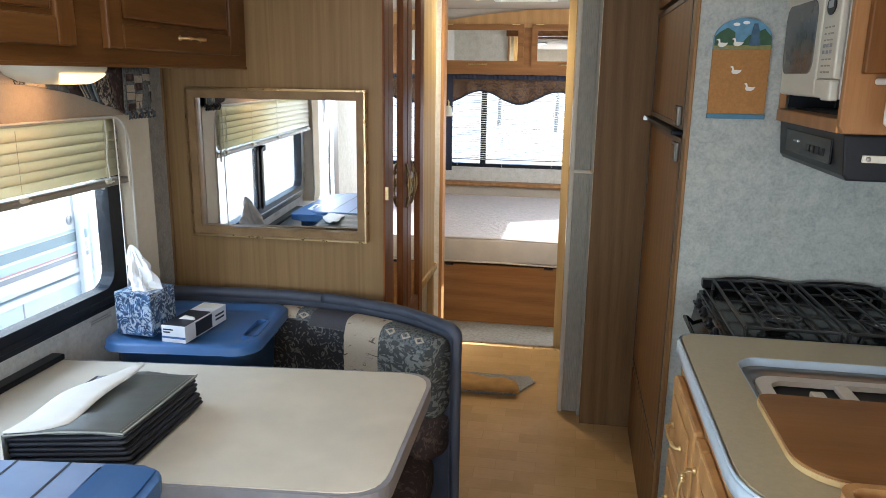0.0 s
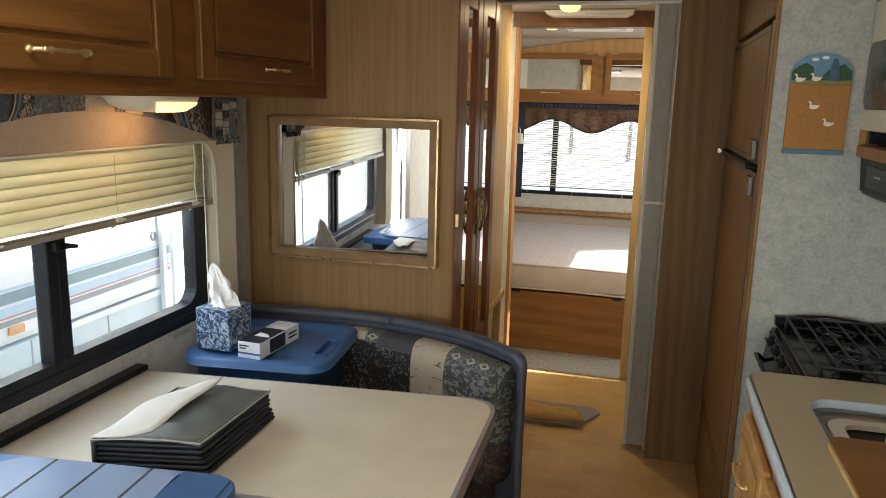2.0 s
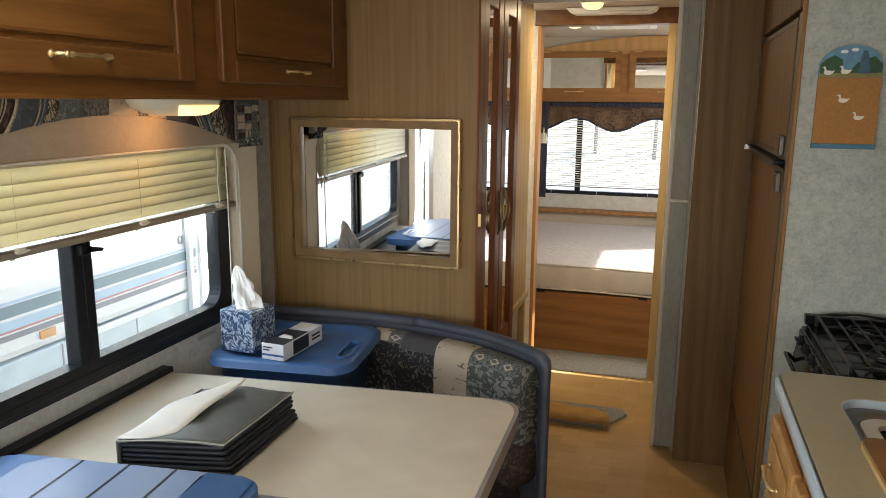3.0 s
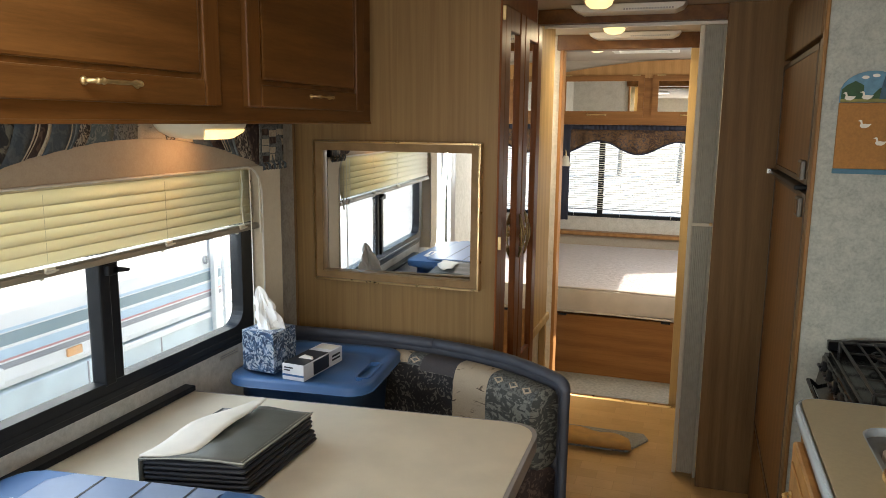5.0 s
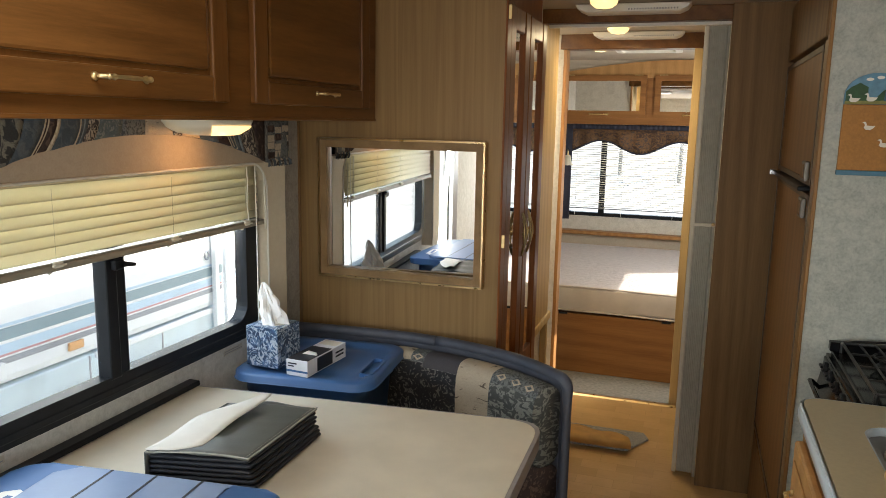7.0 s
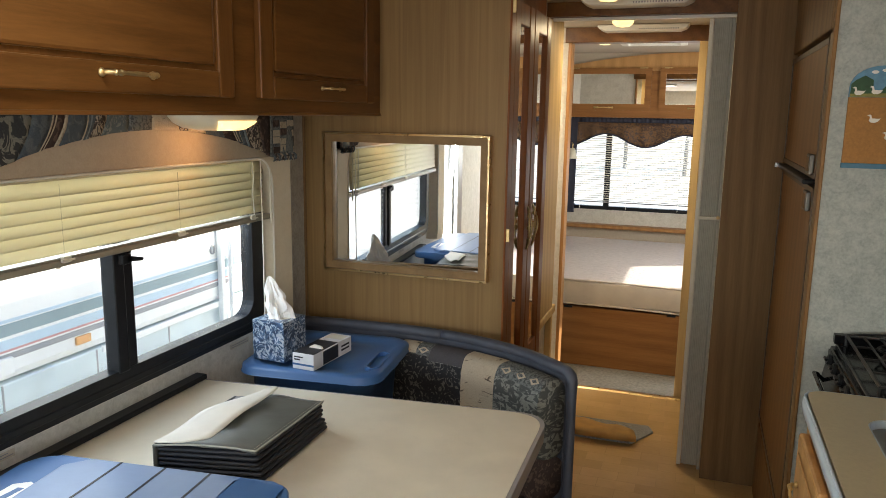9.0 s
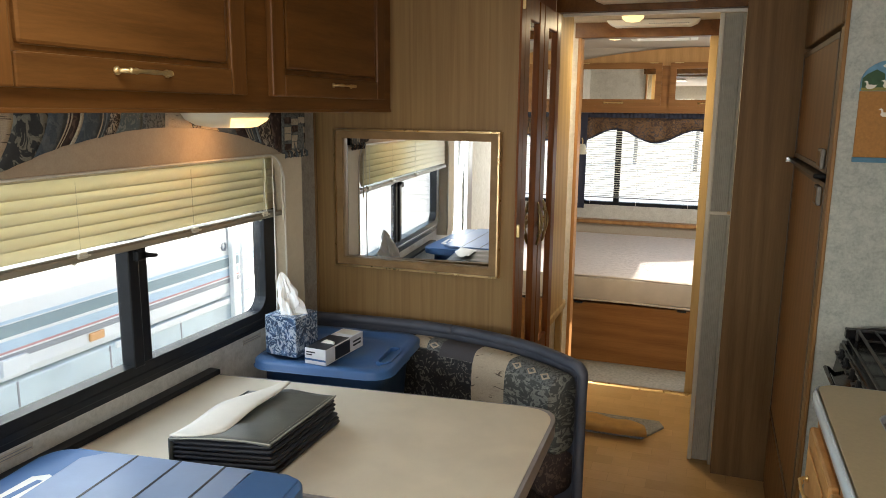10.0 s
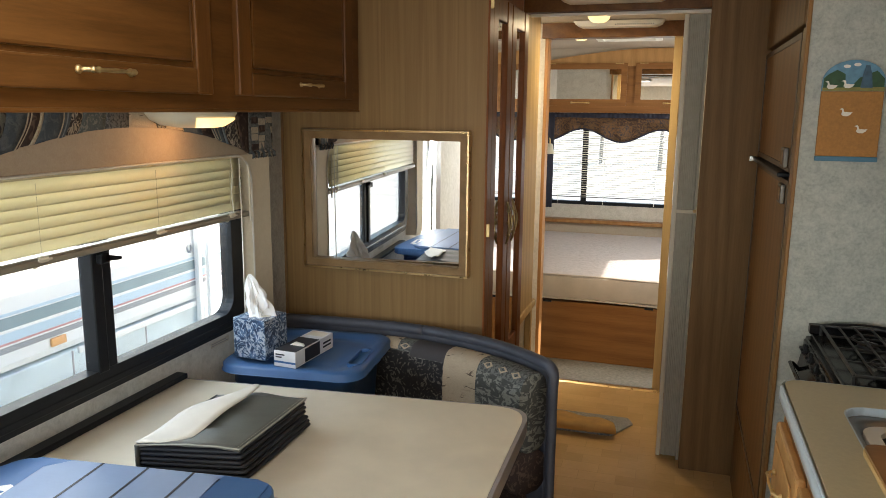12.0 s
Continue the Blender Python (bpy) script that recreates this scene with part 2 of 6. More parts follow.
RUG_PILE = plain("grey_rug_pile", (0.3, 0.31, 0.32), 0.95, 0, 0.5, 140, 1.0, 240)
RUG_BACK = plain("tan_rug_backing", (0.5, 0.29, 0.09), 0.7, 0, 0.15, 20, 0.2, 200)
CORK = plain("cork", (0.36, 0.17, 0.048), 0.85, 0, 0.14, 160, 0.4, 260)
RAIL = plain("taupe_blind_rail", (0.26, 0.23, 0.17), 0.4, 0, 0.08, 20, 0.02)
BLIND = plain("ivory_blind_slat", (0.68, 0.61, 0.42), 0.35, 0, 0.04, 10, 0.02)
nt, b = BLIND.node_tree, BLIND.node_tree.nodes["Principled BSDF"]
tl = nt.nodes.new("ShaderNodeBsdfTranslucent")
tl.inputs[0].default_value = (0.9, 0.83, 0.61, 1)
ms = nt.nodes.new("ShaderNodeMixShader")
ms.inputs[0].default_value = 0.46
nt.links.new(b.outputs[0], ms.inputs[1])
nt.links.new(tl.outputs[0], ms.inputs[2])
nt.links.new(ms.outputs[0], nt.nodes["Material Output"].inputs["Surface"])
for n_ in MATTRESS.node_tree.nodes:
    if n_.bl_idname == "ShaderNodeBump":
        n_.inputs["Distance"].default_value = 0.008
BLACK.node_tree.nodes["Principled BSDF"].inputs["Specular IOR Level"].default_value = 0.2
BLACK_ENAMEL.node_tree.nodes["Principled BSDF"].inputs["Specular IOR Level"].default_value = 0.22
MIRROR, _nt, _b = nodes_of("mirror_silver", 0.01, 1.0)
_b.inputs["Base Color"].default_value = (0.9, 0.91, 0.9, 1)
GLASS = pane_glass("window_glass")
LAMP_ON = glow("lit_lamp_lens", (1.0, 0.72, 0.3), 0.5)
LAMP_LOW = glow("lit_cabinet_lamp_lens", (1.0, 0.68, 0.26), 0.62)
WHITE_PAINT = plain("white_vehicle_paint", (0.87, 0.88, 0.87), 0.35, 0, 0.03, 3, 0.02)
BLUE_SKIRT = plain("pale_blue_skirt", (0.6, 0.7, 0.74), 0.5, 0, 0.16, 3, 0.3, 24)
STRIPE_TEAL = plain("grey_teal_stripe", (0.24, 0.33, 0.36), 0.4, 0, 0.06, 6, 0.02)
STRIPE_BLUE = plain("light_blue_stripe", (0.5, 0.65, 0.76), 0.4, 0, 0.06, 6, 0.02)
STRIPE_RED = plain("red_stripe", (0.6, 0.3, 0.3), 0.4, 0, 0.06, 6, 0.02)
STRIPE_GREY = plain("grey_stripe", (0.3, 0.31, 0.33), 0.4, 0, 0.06, 6, 0.02)
AMBER = plain("amber_lens", (0.8, 0.42, 0.16), 0.25, 0, 0.1, 40, 0.02)
GROUND = plain("gravel_ground", (0.5, 0.48, 0.44), 0.9, 0, 0.2, 1.5, 0.6, 40)
BARK = plain("bare_bark", (0.3, 0.27, 0.24), 0.9, 0, 0.25, 12, 0.5, 60)

FABRIC = patch_fabric("patchwork_upholstery", [
    ((0.045, 0.05, 0.065), (0.10, 0.105, 0.11)),
    ((0.11, 0.09, 0.075), (0.36, 0.30, 0.23)),
    ((0.55, 0.46, 0.35), (0.16, 0.12, 0.09)),
    ((0.07, 0.075, 0.085), (0.03, 0.03, 0.034)),
    ((0.16, 0.175, 0.16), (0.40, 0.41, 0.35)),
    ((0.10, 0.065, 0.05), (0.32, 0.22, 0.15)),
    ((0.38, 0.32, 0.25), (0.09, 0.085, 0.08)),
], 8.0, 62.0, (1.1, 1.1, 1.15), 0.7)
FLORAL = patch_fabric("brown_floral_cloth", [
    ((0.16, 0.085, 0.035), (0.05, 0.03, 0.025)),
    ((0.07, 0.04, 0.03), (0.22, 0.12, 0.05)),
    ((0.2, 0.11, 0.05), (0.06, 0.05, 0.06)),
], 9.0, 30.0)



def cloth(name, base, over, scale=70.0, cut=0.52, stretch=(1, 1, 1), twist=1.0):
    """One woven cloth: a ground colour with a broken motif, and the weave's relief."""
    m, nt, b = nodes_of(name, 0.92)
    b.inputs["Specular IOR Level"].default_value = 0.15
    v = coords(nt, stretch)
    n1 = noise_tex(nt, v, scale, 3, 0.6, twist)
    wv = noise_tex(nt, coords(nt), 480, 1)
    col = mix(nt, ramp(nt, n1, [(cut, (0, 0, 0)), (cut + 0.05, (1, 1, 1))]), base, over)
    col = mix(nt, 0.4, col, ramp(nt, wv, [(0.3, (0.35, 0.35, 0.35)), (0.7, (1, 1, 1))]), "MULTIPLY")
    nt.links.new(col, b.inputs["Base Color"])
    bump(nt, b, wv, 0.4, 0.001)
    return m


CL_TAN = cloth("tan_cloth", (0.50, 0.42, 0.31), (0.15, 0.12, 0.09), 45, 0.6, (0.5, 0.5, 2.2))
CL_CHAR = cloth("charcoal_cloth", (0.085, 0.08, 0.085), (0.2, 0.19, 0.18), 190, 0.66)
CL_LEAF = cloth("grey_leaf_cloth", (0.09, 0.095, 0.09), (0.26, 0.27, 0.24), 26, 0.5, (1, 1, 1.6), 2.0)
CL_DARK = cloth("black_leaf_cloth", (0.035, 0.035, 0.038), (0.16, 0.155, 0.14), 34, 0.55, (1, 1, 1), 3.0)
CL_SPECK = cloth("speckled_grey_cloth", (0.19, 0.2, 0.19), (0.08, 0.085, 0.085), 150, 0.5)
CL_SLATE = cloth("slate_blue_cloth", (0.085, 0.105, 0.12), (0.12, 0.14, 0.15), 60, 0.5)
CL_BROWN = cloth("dark_brown_cloth", (0.06, 0.042, 0.036), (0.13, 0.09, 0.07), 50, 0.55)
CL_STRIPE = cloth("striped_tan_cloth", (0.42, 0.34, 0.25), (0.09, 0.075, 0.065), 30, 0.48, (1, 7, 0.2))
CL_CHAIN = cloth("chain_cloth", (0.06, 0.05, 0.045), (0.42, 0.36, 0.28), 90, 0.5, (1, 1.6, 1))
CL_FLORAL = cloth("grey_floral_cloth", (0.115, 0.14, 0.14), (0.24, 0.25, 0.225), 48, 0.54, (1, 1, 1), 2.5)
CL_CREAM = cloth("cream_cloth", (0.52, 0.45, 0.34), (0.36, 0.3, 0.22), 90, 0.58)
CL_SKY = cloth("pale_blue_cloth", (0.24, 0.3, 0.33), (0.16, 0.2, 0.22), 80, 0.55)
CL_VLEAF = cloth("pale_leaf_cloth", (0.055, 0.06, 0.062), (0.24, 0.24, 0.2), 30, 0.5, (1, 1, 1), 1.5)
CL_WEAVE = cloth("tan_block_cloth", (0.42, 0.36, 0.27), (0.1, 0.085, 0.07), 55, 0.56, (1, 0.6, 1.8))

# vinyl floor printed as short pale wood blocks
FLOOR_VINYL, nt, b = nodes_of("wood_block_vinyl", 0.28)
v = coords(nt, (1, 1, 1))
bk = nt.nodes.new("ShaderNodeTexBrick")
bk.inputs["Scale"].default_value = 1.0
bk.inputs["Brick Width"].default_value = 0.15
bk.inputs["Row Height"].default_value = 0.075
bk.inputs["Mortar Size"].default_value = 0.0012
bk.inputs["Color1"].default_value = (0.56, 0.36, 0.145, 1)
bk.inputs["Color2"].default_value = (0.7, 0.48, 0.22, 1)
bk.inputs["Mortar"].default_value = (0.53, 0.34, 0.14, 1)
nt.links.new(v, bk.inputs["Vector"])
g = noise_tex(nt, coords(nt, (5, 60, 5)), 2.5, 5, 0.65)
dirt = noise_tex(nt, v, 3.0, 5, 0.65)
col = mix(nt, 0.3, bk.outputs["Color"], ramp(nt, g, [(0.3, (0.5, 0.31, 0.125)), (0.7, (0.68, 0.48, 0.25))]))
col = mix(nt, 0.35, col, ramp(nt, dirt, [(0.35, (0.6, 0.52, 0.45)), (0.6, (1, 1, 1))]), "MULTIPLY")
nt.links.new(col, b.inputs["Base Color"])
bump(nt, b, g, 0.06, 0.001)

# blue and white flower print of the tissue box
BOX_PRINT, nt, b = nodes_of("blue_flower_card", 0.3)
v = coords(nt)
f1 = noise_tex(nt, v, 38, 3, 0.6, 3.5)
vo = nt.nodes.new("ShaderNodeTexVoronoi")
vo.inputs["Scale"].default_value = 34
nt.links.new(v, vo.inputs["Vector"])
c1 = ramp(nt, f1, [(0.43, (0.01, 0.03, 0.07)), (0.5, (0.06, 0.15, 0.26)), (0.56, (0.68, 0.74, 0.8))])
c2 = ramp(nt, vo.outputs["Distance"], [(0.0, (0.6, 0.68, 0.78)), (0.25, (0.08, 0.15, 0.3)), (0.5, (0.015, 0.03, 0.08))])
nt.links.new(mix(nt, 0.4, c1, c2), b.inputs["Base Color"])

# ---- building helpers ----
LEFT, RIGHT, CEIL, REAR, FRONT = -1.235, 1.0, 1.89, 6.30, -2.05


def thing(name, at, label, category, group="", kind=""):
    ob = new(name)
    ob.location = at
    ob.empty_display_size = 0.05
    return tagged(ob, label, category, group, kind)


def link(name, bm, material, parent=None, label="", smooth=False):
    me = bpy.data.meshes.new(name)
    bmesh.ops.recalc_face_normals(bm, faces=bm.faces)
    bm.to_mesh(me)
    bm.free()
    if smooth:
        for p in me.polygons:
            p.use_smooth = True
    me.materials.append(material)
    ob = new(name, me)
    if parent is not None:
        ob.parent = parent
        base = parent.location.copy()
        if parent.parent is not None:
            base = Vector((0, 0, 0))
        ob.matrix_parent_inverse = Matrix.Translation(-base)
    if label:
        ob["label"] = label
    return ob


def part(name, bm, material, parent, label="", smooth=False):
    return link(name, bm, material, parent, label, smooth)


def box(x0, x1, y0, y1, z0, z1, bev=0.003, seg=2, into=None):
    bm = into or bmesh.new()
    r = bmesh.ops.create_cube(bm, size=1.0)
    vs = r["verts"]
    bmesh.ops.scale(bm, vec=(abs(x1 - x0), abs(y1 - y0), abs(z1 - z0)), verts=vs)
    bmesh.ops.translate(bm, vec=((x0 + x1) / 2, (y0 + y1) / 2, (z0 + z1) / 2), verts=vs)
    if bev:
        es = list({e for vv in vs for e in vv.link_edges})
        bmesh.ops.bevel(bm, geom=es, offset=bev, segments=seg, affect="EDGES", profile=0.5)
    return bm


def turned(bm, m):
    bmesh.ops.transform(bm, matrix=m, verts=bm.verts)
    return bm


def spin_z(bm, deg, cx, cy):
    return turned(bm, Matrix.Translation((cx, cy, 0)) @ Matrix.Rotation(radians(deg), 4, "Z") @ Matrix.Translation((-cx, -cy, 0)))


AXES = {"x": lambda a, b, c: (c, a, b), "y": lambda a, b, c: (a, c, b), "z": lambda a, b, c: (a, b, c)}


def prism(pts, axis, c0, c1, bev=0.0, seg=2, into=None):
    """A flat outline drawn out along an axis: x takes (y, z), y takes (x, z), z takes (x, y)."""
    bm = into or bmesh.new()
    f = AXES[axis]
    lo = [bm.verts.new(f(a, b, c0)) for a, b in pts]
    hi = [bm.verts.new(f(a, b, c1)) for a, b in pts]
    n = len(pts)
    fl, fh = bm.faces.new(lo[::-1]), bm.faces.new(hi)
    for i in range(n):
        bm.faces.new((lo[i], lo[(i + 1) % n], hi[(i + 1) % n], hi[i]))
    if bev:
        es = list(set(fl.edges) | set(fh.edges))
        bmesh.ops.bevel(bm, geom=es, offset=bev, segments=seg, affect="EDGES", profile=0.5)
    return bm


def rrect(a0, a1, b0, b1, r, n=6):
    """A rounded rectangle as points, counter-clockwise. r: one radius or four (from the low corner on)."""
    rs = r if isinstance(r, tuple) else (r,) * 4
    out = []
    for (ca, cb, st), q in zip(((a0, b0, 180), (a1, b0, 270), (a1, b1, 0), (a0, b1, 90)), rs):
        oa = ca + (q if ca == a0 else -q)
        ob_ = cb + (q if cb == b0 else -q)
        if q <= 0:
            out.append((ca, cb))
            continue
        for i in range(n + 1):
            t = radians(st + 90 * i / n)
            out.append((oa + q * math.cos(t), ob_ + q * math.sin(t)))
    return out


def hoop(outer, inner, axis, c0, c1):
    """A frame between two outlines with the same number of points."""
    bm = bmesh.new()
    f = AXES[axis]
    n = len(outer)
    rows = [[bm.verts.new(f(a, b, c)) for a, b in pts] for pts, c in ((outer, c0), (outer, c1), (inner, c1), (inner, c0))]
    for k in range(4):
        p, q = rows[k], rows[(k + 1) % 4]
        for i in range(n):
            j = (i + 1) % n
            bm.faces.new((p[i], p[j], q[j], q[i]))
    return bm


def tube(pts, r, sides=8, into=None):
    """A round bar along points; r: a radius or one for each point."""
    bm = into or bmesh.new()
    pts = [Vector(p) for p in pts]
    rr = r if isinstance(r, (list, tuple)) else [r] * len(pts)
    rings = []
    for i, p in enumerate(pts):
        d = (pts[min(i + 1, len(pts) - 1)] - pts[max(i - 1, 0)]).normalized()
        up = Vector((0, 0, 1)) if abs(d.z) < 0.9 else Vector((1, 0, 0))
        u = d.cross(up).normalized()
        w = d.cross(u).normalized()
        rings.append([bm.verts.new(p + rr[i] * (math.cos(a) * u + math.sin(a) * w)) for a in [2 * math.pi * k / sides for k in range(sides)]])
    for a, c in zip(rings, rings[1:]):
        for k in range(sides):
            bm.faces.new((a[k], a[(k + 1) % sides], c[(k + 1) % sides], c[k]))
    bm.faces.new(rings[0][::-1])
    bm.faces.new(rings[-1])
    return bm


def lathe(profile, m, sides=24, into=None):
    """A turned form: (radius, height) points round the local z axis, placed by m."""
    bm = into or bmesh.new()
    rings = []
    for r, h in profile:
        rings.append([bm.verts.new(m @ Vector((r * math.cos(2 * math.pi * k / sides), r * math.sin(2 * math.pi * k / sides), h))) for k in range(sides)])
    for a, c in zip(rings, rings[1:]):
        for k in range(sides):
            bm.faces.new((a[k], a[(k + 1) % sides], c[(k + 1) % sides], c[k]))
    bm.faces.new(rings[0][::-1])
    bm.faces.new(rings[-1])
    return bm


def sheet(rows, thick=0.0):
    """A skin through rows of points, made solid by a thickness along its normals."""
    bm = bmesh.new()
    vs = [[bm.verts.new(p) for p in row] for row in rows]
    for a, c in zip(vs, vs[1:]):
        for i in range(len(a) - 1):
            bm.faces.new((a[i], a[i + 1], c[i + 1], c[i]))
    bmesh.ops.recalc_face_normals(bm, faces=bm.faces)
    if thick:
        bmesh.ops.solidify(bm, geom=bm.faces[:], thickness=thick)
    return bm


def setting(name, bm, material, label="", category="", smooth=False):
    return tagged(link(name, bm, material, None, "", smooth), label, category, "", "structure")


# ---- setting ----
setting("floor", box(LEFT, RIGHT, FRONT, 4.0, -0.06, 0, 0), FLOOR_VINYL, "pale wood-block vinyl flooring, worn and scuffed", "floor")
setting("bedroom_floor", box(LEFT, RIGHT, 4.0, REAR, -0.09, -0.03, 0), CARPET, "grey low-pile carpet in the bedroom", "carpet")
setting("threshold_trim", prism([(3.985, 0.001), (4.022, 0.001), (4.014, 0.009), (3.993, 0.009)], "x", -0.68, -0.01), GOLD_TRIM, "narrow gilt metal threshold strip", "trim")

# left wall, cut round the dinette window and the cab window
W1 = (0.70, 2.0, 0.815, 1.43)
W2 = (-0.02, 0.29, 0.35, 1.43)
bm = bmesh.new()
for y0, y1, z0, z1 in ((FRONT, W2[0], 0, CEIL), (W2[0], W2[1], 0, W2[2]), (W2[0], W2[1], W2[3], CEIL), (W2[1], W1[0], 0, CEIL),
                       (W1[0], W1[1], 0, W1[2]), (W1[0], W1[1], W1[3], CEIL), (W1[1], 2.36, 0, CEIL)):
    box(LEFT - 0.018, LEFT, y0, y1, z0, z1, 0, into=bm)
setting("wall_left", bm, WALL_PALE, "pale marbled wallpapered side wall with windows", "wall")
bm = bmesh.new()
BW = (3.1, 3.6, 1.0, 1.55)
for y0, y1, z0, z1 in ((2.36, BW[0], 0, 1.96), (BW[0], BW[1], 0, BW[2]), (BW[0], BW[1], BW[3], 1.96), (BW[1], REAR, 0, 1.96)):
    box(LEFT - 0.05, LEFT, y0, y1, z0, z1, 0, into=bm)
setting("wall_left_rear", bm, WALL_CREAM, "cream wallpapered side wall of bath and bedroom", "wall")
bm = bmesh.new()
SW = (4.75, 5.68, 0.8, 1.5)
DW = (-1.85, -0.55, 0.88, 1.52)
for y0, y1, z0, z1 in ((FRONT, DW[0], 0, 1.96), (DW[0], DW[1], 0, DW[2]), (DW[0], DW[1], DW[3], 1.96), (DW[1], SW[0], 0, 1.96), (SW[0], SW[1], 0, SW[2]), (SW[0], SW[1], SW[3], 1.96), (SW[1], REAR, 0, 1.96)):
    box(RIGHT, RIGHT + 0.05, y0, y1, z0, z1, 0, into=bm)
setting("wall_right", bm, WALL_CREAM, "cream wallpapered side wall behind the galley", "wall")
bm = bmesh.new()
for x0, x1, z0, z1 in ((LEFT, -1.05, 0, CEIL), (-1.05, 0.85, 0, 0.9), (-1.05, 0.85, 1.66, CEIL), (0.85, RIGHT, 0, CEIL)):
    box(x0, x1, FRONT - 0.05, FRONT, z0, z1, 0, into=bm)
setting("wall_front", bm, WALL_CREAM, "cream wall round the windshield", "wall")
RW = (-1.02, 0.62, 0.69, 1.42)
bm = bmesh.new()
for x0, x1, z0, z1 in ((LEFT, RW[0], 0, 1.96), (RW[0], RW[1], 0, RW[2]), (RW[0], RW[1], RW[3], 1.96), (RW[1], RIGHT, 0, 1.96)):
    box(x0, x1, REAR, REAR + 0.05, z0, z1, 0, into=bm)
setting("wall_rear", bm, WALL_CREAM, "cream flower-flecked wallpapered bedroom end wall", "wall")
setting("ceiling", box(LEFT, RIGHT, FRONT, 4.12, CEIL, CEIL + 0.08, 0), CEILING, "off-white padded vinyl ceiling", "ceiling")
setting("ceiling_bedroom", box(LEFT, RIGHT, 4.12, REAR, 1.925, 2.02, 0), CEILING, "off-white vinyl bedroom ceiling", "ceiling")

bm = bmesh.new()
for x0, x1, z0, z1 in ((LEFT, -1.119, 0, CEIL), (-0.613, -0.548, 0, CEIL), (-1.119, -0.613, 0, 0.966), (-1.119, -0.613, 1.364, CEIL)):
    box(x0, x1, 2.30, 2.345, z0, z1, 0, into=bm)
bmesh.ops.remove_doubles(bm, verts=bm.verts, dist=1e-5)
setting("wall_cross", bm, PANEL_TAN, "tan wood-grain panelled partition behind the dinette", "wall")
setting("wall_galley", box(0.285, RIGHT, 2.155, 2.18, 0, CEIL, 0), WALL_BLUE, "blue-grey mottled wallpapered galley wall", "wall")
setting("wall_hall_panel", box(0.09, RIGHT, 3.143, 3.205, 0, CEIL, 0.002), PANEL_DARK, "brown wood-grain partition panel beside the refrigerator", "wall")
setting("wall_hall_right", box(0.10, 0.13, 3.205, 4.08, -0.03, CEIL, 0), WALL_CREAM, "cream hall wall behind the folding door", "wall")
setting("wall_bedroom_left", box(LEFT, -0.68, 4.07, 4.12, -0.03, 1.96, 0), WALL_CREAM, "cream mottled wallpapered bedroom partition", "wall")
setting("wall_bedroom_right", box(-0.005, RIGHT, 4.08, 4.12, -0.03, 1.96, 0), WALL_CREAM, "cream wallpapered bedroom partition", "wall")
setting("wall_bath_front", box(LEFT, -0.58, 2.945, 2.975, 0, CEIL, 0), WALL_CREAM, "cream wall closing the wardrobe end", "wall")
setting("trim_bedroom_door_left", box(-0.682, -0.664, 4.05, 4.135, -0.03, 1.8155, 0.003), OAK_TRIM, "oak trim edging the bedroom doorway", "trim")
setting("trim_bedroom_door_right", box(-0.045, -0.006, 4.06, 4.135, -0.03, 1.8155, 0.003), CREAM_WOOD, "pale maple jamb of the bedroom doorway", "trim")
setting("trim_header_bedroom", box(-0.70, 0.0, 4.055, 4.15, 1.816, 1.955, 0.003), OAK_CAB, "oak header over the bedroom doorway", "trim")
setting("trim_header_hall", box(-0.62, 0.092, 3.17, 3.235, 1.835, CEIL, 0.003), OAK_CAB, "oak header over the hall opening", "trim")
setting("trim_header_track", box(-0.60, 0.092, 3.205, 3.225, 1.822, 1.834, 0.002), WHITE, "white metal track of the folding door", "trim")
setting("trim_wall_strip", box(LEFT, LEFT + 0.006, 2.1145, 2.298, 0.5, 1.445, 0.001), WALL_GREY, "grey mottled wallpaper border strip in the corner", "trim")
setting("trim_corner_panel", box(LEFT, LEFT + 0.012, 2.29, 2.299, 0.4, CEIL, 0.001), PANEL_DARK, "dark corner bead", "trim")

# hall: pale jamb and a vanity ledge
setting("trim_bath_panel", box(-0.66, -0.626, 2.98, 3.60, 0.5415, CEIL - 0.002, 0.003), CREAM_WOOD, "pale maple panel beside the bath", "trim")
setting("trim_bath_bead", box(-0.6255, -0.618, 3.19, 3.215, 0.5415, CEIL - 0.002, 0.002), WHITE, "thin white bead on the maple panel", "trim")
van = thing("vanity", (-0.9, 3.3, 0), "pale vanity cabinet with a rounded ledge in the hall", "vanity")
part("ledge", box(LEFT + 0.003, -0.62, 2.98, 3.66, 0.5, 0.54, 0.008), CREAM_WOOD, van)
part("body", box(LEFT + 0.003, -0.66, 2.98, 3.64, 0.0, 0.5, 0.002), WALL_CREAM, van)
part("corner_post", box(-0.66, -0.63, 3.60, 3.64, 0.0, 0.5, 0.004), CREAM_WOOD, van)

# ---- dinette window ----
win = thing("window_1", (-1.22, 1.2, 0.8), "black-framed sliding window with a half-raised blind", "window", kind="structure")
outer = rrect(W1[0], W1[1], W1[2], W1[3], 0.075)
inner = rrect(W1[0] + 0.05, 1.94, 0.868, W1[3] - 0.04, 0.05)
part("window_frame", hoop(outer, inner, "x", -1.238, -1.20), BLACK, win, "black aluminium frame")
part("sill_track", box(-1.222, -1.198, 0.76, 1.93, 0.826, 0.846, 0.004), BLACK, win)
part("mullion", box(-1.235, -1.195, 1.40, 1.432, 0.862, 1.165, 0.004), BLACK, win)
part("sash_rail", box(-1.226, -1.203, 1.434, 1.466, 0.862, 1.165, 0.004), BLACK, win)
latch = part("latch", box(-1.195, -1.18, 1.412, 1.44, 1.112, 1.135, 0.003), BLACK, win)
